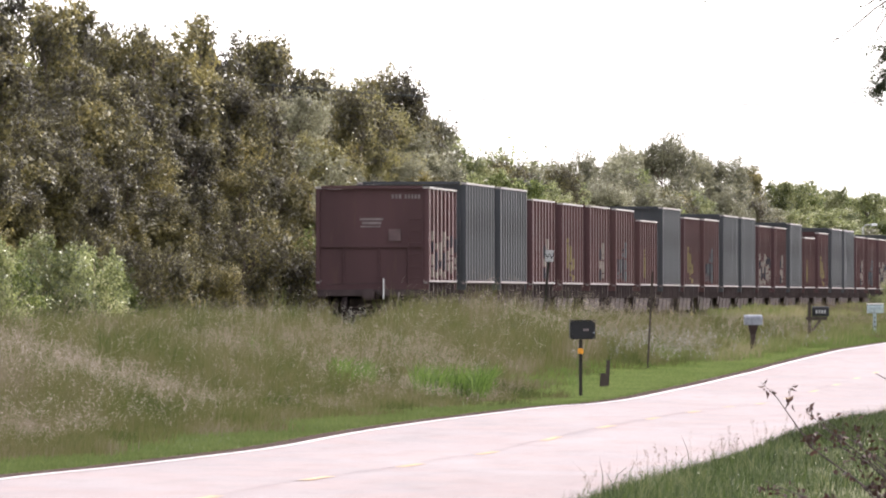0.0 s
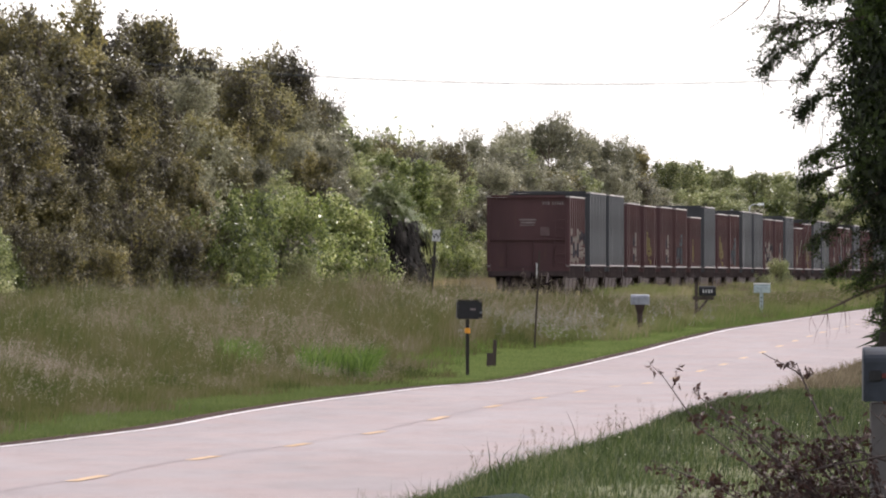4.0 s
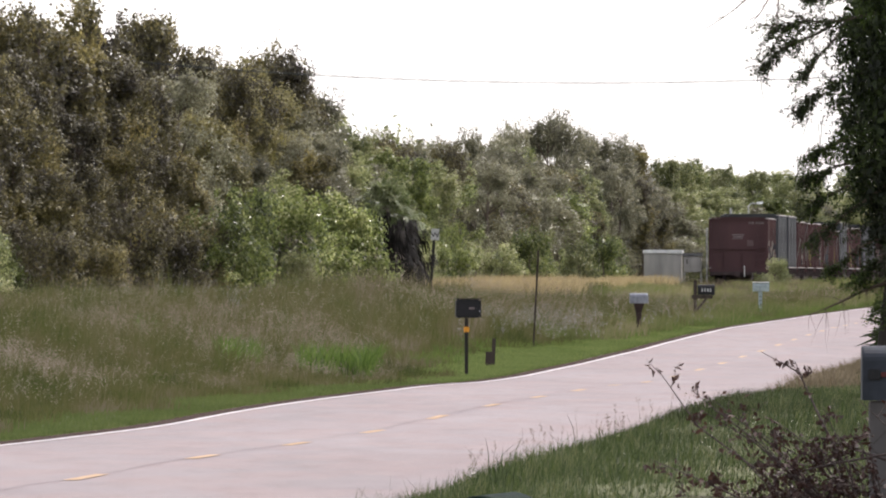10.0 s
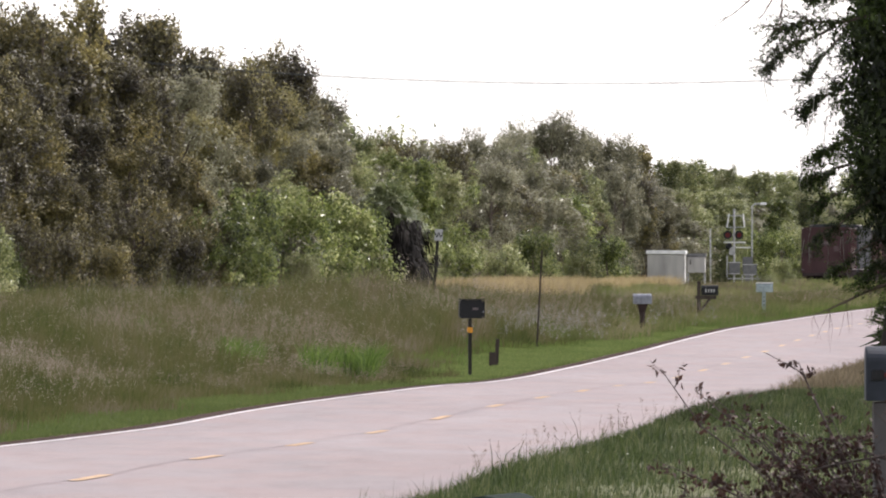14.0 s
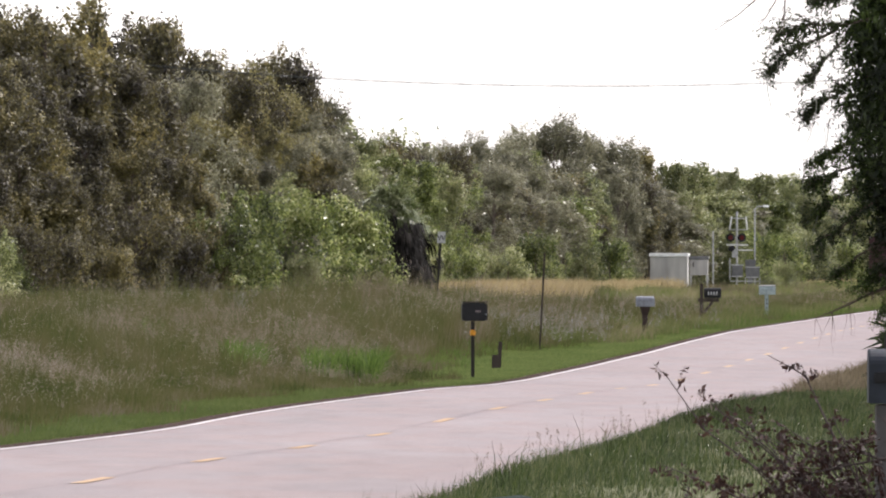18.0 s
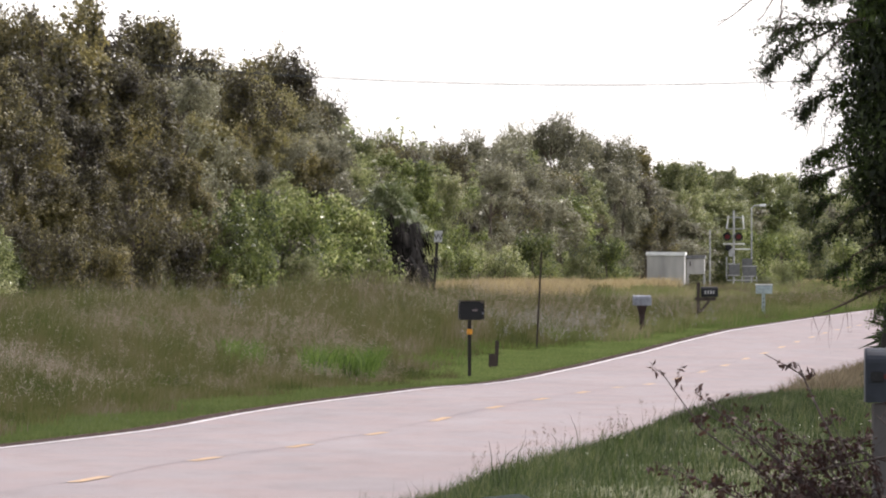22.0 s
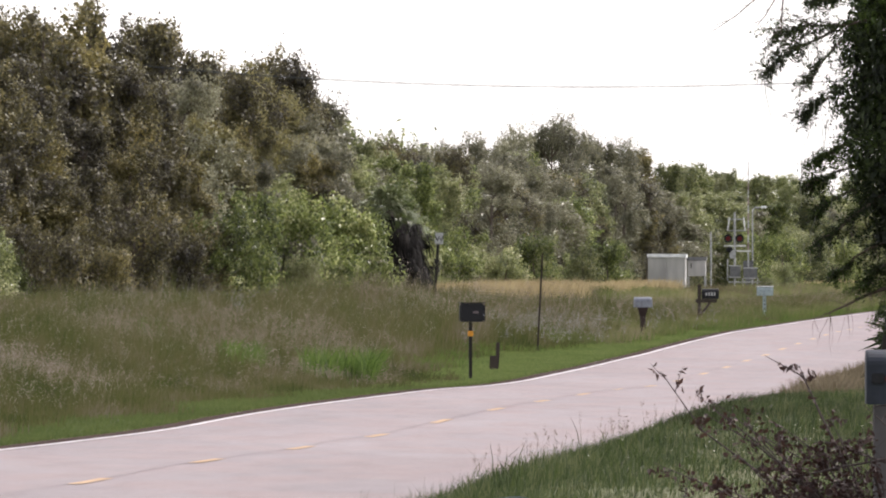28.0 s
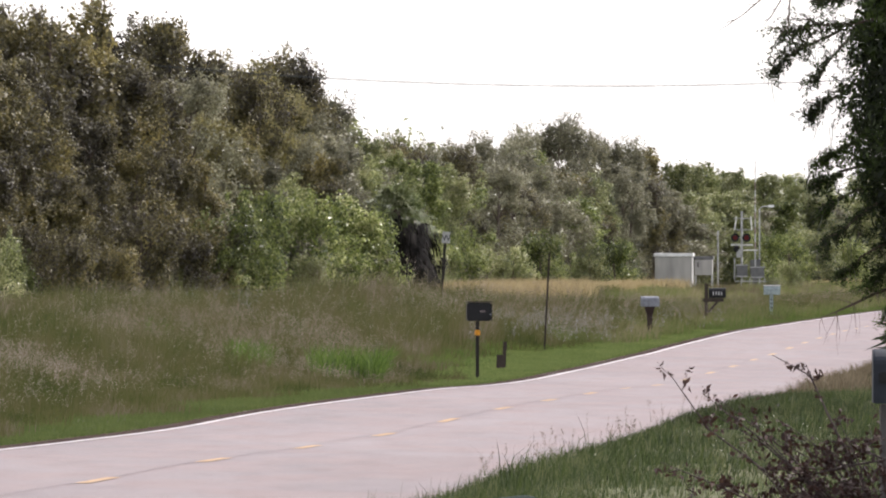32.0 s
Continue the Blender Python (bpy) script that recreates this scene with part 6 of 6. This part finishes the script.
    tagged(part("twig", twigs, M_TWIG, ob, "fine leafy twigs"), kind="stuff")
    # leafy sprays all over the crown
    for k in range(2700):
        z = rng.uniform(1.55, 3.3) if k < 2350 else rng.uniform(3.3, 5.5)
        a = rng.uniform(0, 6.283)
        r = float(np.interp(z, CROWN_Z, CROWN_R)) * rng.uniform(0.66, 0.97)
        p = Vector((r * math.cos(a), r * math.sin(a), z))
        d = Vector((math.cos(a) + rng.gauss(0, 0.3), math.sin(a) + rng.gauss(0, 0.3), rng.uniform(-0.9, 0.15))).normalized()
        if k % 10 == 0:
            p = Vector((rng.uniform(-0.58, 0.3), rng.uniform(-0.3, 0.3), rng.uniform(1.3, 1.66)))
        n = 62
        q = nrg.random((n, 1)) * rng.uniform(0.07, 0.15)
        pts = np.array(p) + np.array(d) * q + np.array([0, 0, -1.6]) * q * q + nrg.normal(0, 0.013, (n, 3))
        C.extend(map(Vector, pts))
        N.extend(Vector((math.cos(a) * 0.5 + rng.gauss(0, 0.5), math.sin(a) * 0.5 + rng.gauss(0, 0.5), 0.6 + rng.gauss(0, 0.4))).normalized() for z2 in range(n))
    v, f = leaf_cards(nrg, np.array([tuple(c) for c in C]), np.array([tuple(n) for n in N]), 0.02, 0.0075)
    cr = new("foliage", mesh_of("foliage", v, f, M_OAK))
    cr.parent = ob
    # inner shaded leaves
    C2, N2 = [], []
    for k in range(76000):
        z = rng.uniform(1.62, 4.2)
        a, q = rng.uniform(0, 6.283), float(np.interp(z, CROWN_Z, CROWN_R)) * rng.uniform(0.3, 0.95)
        C2.append((q * math.cos(a), q * math.sin(a), z))
        N2.append(tuple(Vector((math.cos(a) + rng.gauss(0, 0.4), math.sin(a) + rng.gauss(0, 0.4), rng.gauss(0, 0.4))).normalized()))
    v, f = leaf_cards(nrg, np.array(C2), np.array(N2), 0.055, 0.028)
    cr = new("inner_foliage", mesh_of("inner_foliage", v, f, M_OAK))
    cr.parent = ob
    # bare lower branch with fine hanging twigs
    bm = bmesh.new()
    low = [Vector(p) for p in ((-0.45, -0.05, 1.56), (-0.64, -0.1, 1.5), (-0.76, -0.1, 1.44), (-0.85, -0.1, 1.4), (-0.93, -0.1, 1.37))]
    tube(bm, low, [0.012, 0.009, 0.0065, 0.0045, 0.002], 6)
    for p in low[1:] + low[1:4]:
        for k in range(2):
            sprig(bm, p, (rng.uniform(-0.5, 0.4), 0, -1), rng.uniform(0.08, 0.24), 0.0013, rng, 6, 0.2)
    sprig(bm, low[2], (-1, 0, 0.12), 0.16, 0.003, rng, 5)
    part("bough", bm, M_TWIG, ob, "bare dark lower branch")
    # moss strands
    strands = [((-1.185, 2.63), 0.3), ((-1.0, 2.83), 0.24), ((-0.96, 2.8), 0.3), ((-0.9, 2.5), 0.2), ((-0.86, 2.4), 0.3), ((-0.88, 2.36), 0.26), ((-0.93, 2.5), 0.22), ((-0.98, 1.76), 0.14)]
    for k in range(34):
        p = hang[rng.randrange(400)]
        strands.append(((p.x, p.z), rng.uniform(0.08, 0.26)))
    for (x, z), length in strands:
        bm = bmesh.new()
        sprig(bm, (x, rng.uniform(-0.2, 0.2), z), (rng.uniform(-0.2, 0.2), 0, -1), length, 0.0032 if length > 0.27 else 0.0022, rng, 8, 0.3)
        part("moss_strand", bm, M_MOSS, ob, "pale hanging moss")
    return ob


oak()

# bare twigs overhead
tw = thing("bare_branch", pose(2.0, 60, 3.15), "thin bare twigs of an overhanging branch", "branch")
_r = random.Random(9)
bm = bmesh.new()
for a, b in (((-0.275, 0, -0.01), (-0.691, 0, -0.31)), ((-0.31, 0, -0.07), (-0.473, 0, -0.29)), ((-0.33, 0, -0.12), (-0.345, 0, -0.32)), ((-0.3, 0, -0.01), (-0.535, 0, -0.11))):
    a, v = Vector(a), Vector(b) - Vector(a)
    tube(bm, [a, a + v * 0.35 + Vector((0, 0, 0.012)), a + v * 0.7 - Vector((0, 0, 0.008)), a + v], [0.0055, 0.0045, 0.0032, 0.0015], 5)
    for f in (0.3, 0.55, 0.8):
        p = a + v * f
        tube(bm, [p, p + Vector((_r.uniform(-0.06, 0.0), 0, _r.uniform(-0.06, 0.01)))], [0.0026, 0.0012], 5)
tube(bm, [(-0.1, 0, 0.15), (-0.275, 0, -0.01), (-0.31, 0, -0.07), (-0.33, 0, -0.12)], [0.007, 0.006, 0.005, 0.004], 5)
tube(bm, [(1.0, 2.5, 0.9), (0.4, 1, 0.5), (-0.1, 0, 0.15)], [0.03, 0.02, 0.006], 7)
part("twig", bm, M_TWIG, tw)

lt = thing("leafy_twig", pose(0.69, 60, 3.11), "small leafy twig hanging from a bough overhead", "branch")
_r = random.Random(31)
part("stem", tube(bmesh.new(), [(2.2, 3.0, 1.9), (0.9, 1.2, 0.9), (0.2, 0.2, 0.22), (0.0, 0, 0.0)], [0.02, 0.012, 0.004, 0.0015], 6), M_TWIG, lt)
_c = np.array([(0.04 * _r.gauss(0, 1), 0.03 * _r.gauss(0, 1), 0.02 + 0.02 * _r.gauss(0, 1)) for k in range(40)])
_nn = np.array([(_r.gauss(0, 1), _r.gauss(-0.5, 1), _r.gauss(0, 1)) for k in range(40)])
_v, _f = leaf_cards(np.random.default_rng(8), _c, _nn / np.linalg.norm(_nn, axis=1, keepdims=True), 0.024, 0.01)
new("leaves", mesh_of("leaves", _v, _f, M_OAK)).parent = lt

# saw palmetto fronds over the grey mailbox
pm = thing("palmetto", pose(2.43, 64, 0.02), "dark green palmetto with stiff pointed fronds", "palm")
_r = random.Random(12)
for k in range(22):
    a = Vector((0.3, 0.3, 0.6))
    hub = Vector((_r.uniform(-0.06, 0.3) + (0.22 if k > 11 else 0), _r.uniform(-0.2, 0.2), _r.uniform(1.12, 1.32)))
    bm = tube(bmesh.new(), [a, a.lerp(hub, 0.5) + Vector((0, 0, 0.05)), hub], [0.012, 0.009, 0.006], 6)
    part("stalk", bm, M_PALM, pm)
    d0 = math.pi + _r.uniform(-0.1, 0.6)
    V, Fc = [], []
    for j in range(17):
        q = d0 + (j - 8) / 8 * 1.2
        w = Vector((math.cos(q), _r.uniform(-0.25, 0.25), math.sin(q) * 0.8 - 0.12)).normalized()
        ln = _r.uniform(0.17, 0.3)
        p = Vector((0, 1, 0)).cross(w).normalized() * 0.011
        mid, tipp = hub + w * ln * 0.5, hub + w * ln + Vector((0, 0, -0.05 * _r.random()))
        o = len(V)
        V += [tuple(hub), tuple(mid + p), tuple(tipp), tuple(mid - p + Vector((0, 0.004, 0)))]
        Fc.append((o, o + 1, o + 2, o + 3))
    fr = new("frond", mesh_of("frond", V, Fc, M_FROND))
    fr.parent = pm

# red-leaved bush
rb = thing("red_bush", pose(2.1, 57.5, -0.05), "straggling bush with dark red-brown leaves on thin stems", "shrub")
_r = random.Random(21)
C, N = [], []
ends = [(-1.08, 1.235), (-0.585, 1.31), (-1.11, 0.8), (-0.425, 1.265), (-0.92, 1.13), (-0.84, 1.1), (-0.34, 0.9), (-0.26, 0.8), (-0.52, 0.74), (-0.36, 0.8), (-0.98, 0.62), (-0.88, 1.04), (-0.7, 1.02), (-0.75, 0.88), (-0.6, 0.82), (-0.62, 0.94), (-0.5, 0.97), (-0.3, 1.05), (-0.12, 1.08), (-0.45, 0.75), (-0.58, 0.7), (-0.2, 0.85), (-0.66, 0.62), (-0.85, 0.72), (-0.1, 0.7), (-0.3, 0.62), (-0.35, 0.72), (-0.22, 0.66), (-0.08, 0.86), (-0.42, 0.64), (-0.5, 0.68), (-0.14, 0.92), (0.0, 0.64), (-0.2, 0.75)]
for ex, ez in ends:
    bm = bmesh.new()
    a, e = Vector((_r.uniform(-0.15, 0.15), _r.uniform(-0.2, 0.2), -0.1)), Vector((ex, _r.uniform(-0.3, 0.3), ez))
    m = a.lerp(e, 0.5) + Vector((0.06 + _r.gauss(0, 0.05), 0, 0.15 + _r.gauss(0, 0.04)))
    pts = [a, a.lerp(m, 0.5) + Vector((_r.gauss(0, 0.02), 0, 0)), m, m.lerp(e, 0.5) + Vector((_r.gauss(0, 0.035), 0, _r.gauss(0.02, 0.035))), e]
    tube(bm, pts, [0.009, 0.0075, 0.006, 0.004, 0.0015], 6)
    for k in range(9 if ez > 0.8 else 13):
        f = _r.uniform(0.9, 3.99)
        p = pts[int(f)].lerp(pts[int(f) + 1], f - int(f))
        tw2 = sprig(bm, p, (_r.uniform(-0.9, 0.4), _r.uniform(-0.5, 0.5), _r.uniform(-0.2, 0.8)), _r.uniform(0.06, 0.19), 0.0028, _r, 4)
        for t in tw2[1:]:
            for z in range(1 + (_r.random() < 0.6) + (t.z < 0.95)):
                C.append(t + Vector((_r.gauss(0, 0.012), _r.gauss(0, 0.02), _r.gauss(-0.01, 0.012))))
                N.append(Vector((_r.gauss(0, 0.7), _r.gauss(-0.4, 0.6), _r.gauss(0.3, 0.6))).normalized())
    part("stem", bm, M_STEM, rb)
for pts in ([(0.5, 0, 0.86), (0.1, 0.05, 0.84), (-0.25, 0, 0.78), (-0.42, 0, 0.74)], [(0.45, 0.1, 0.72), (0.0, 0.1, 0.8), (-0.3, 0.1, 0.9)]):
    part("stem", tube(bmesh.new(), [(0.1, 0, -0.1), (0.4, 0, 0.5)] + pts, [0.012, 0.01] + [0.009 - 0.0018 * k for k in range(len(pts))], 6), M_STEM, rb)
v, f = leaf_cards(np.random.default_rng(3), np.array([tuple(c) for c in C]), np.array([tuple(n) for n in N]), 0.04, 0.018)
cr = new("leaves", mesh_of("leaf", v, f, M_RED))
cr.parent = rb
cr.name = "leafage"


def motions():
    """The train draws away at a steady pace; then the crossing gate swings up."""
    times = [0, 0.1, 0.3, 1, 4, 8, 12, 16, 20, 24, 28, 31, 31.7, 31.9, 32]
    for i, ob in enumerate(TRAIN):
        walk(ob, [(t, car_place(i, t)) for t in times])
    walk(gate_arm, [(t, pose(*GATE_PIVOT, rise)) for t, rise in ((0, 0), (25.5, 0), (25.8, 4), (26.2, 22), (26.7, 56), (27.1, 80), (27.4, 89), (27.6, 90), (32, 90))])


motions()
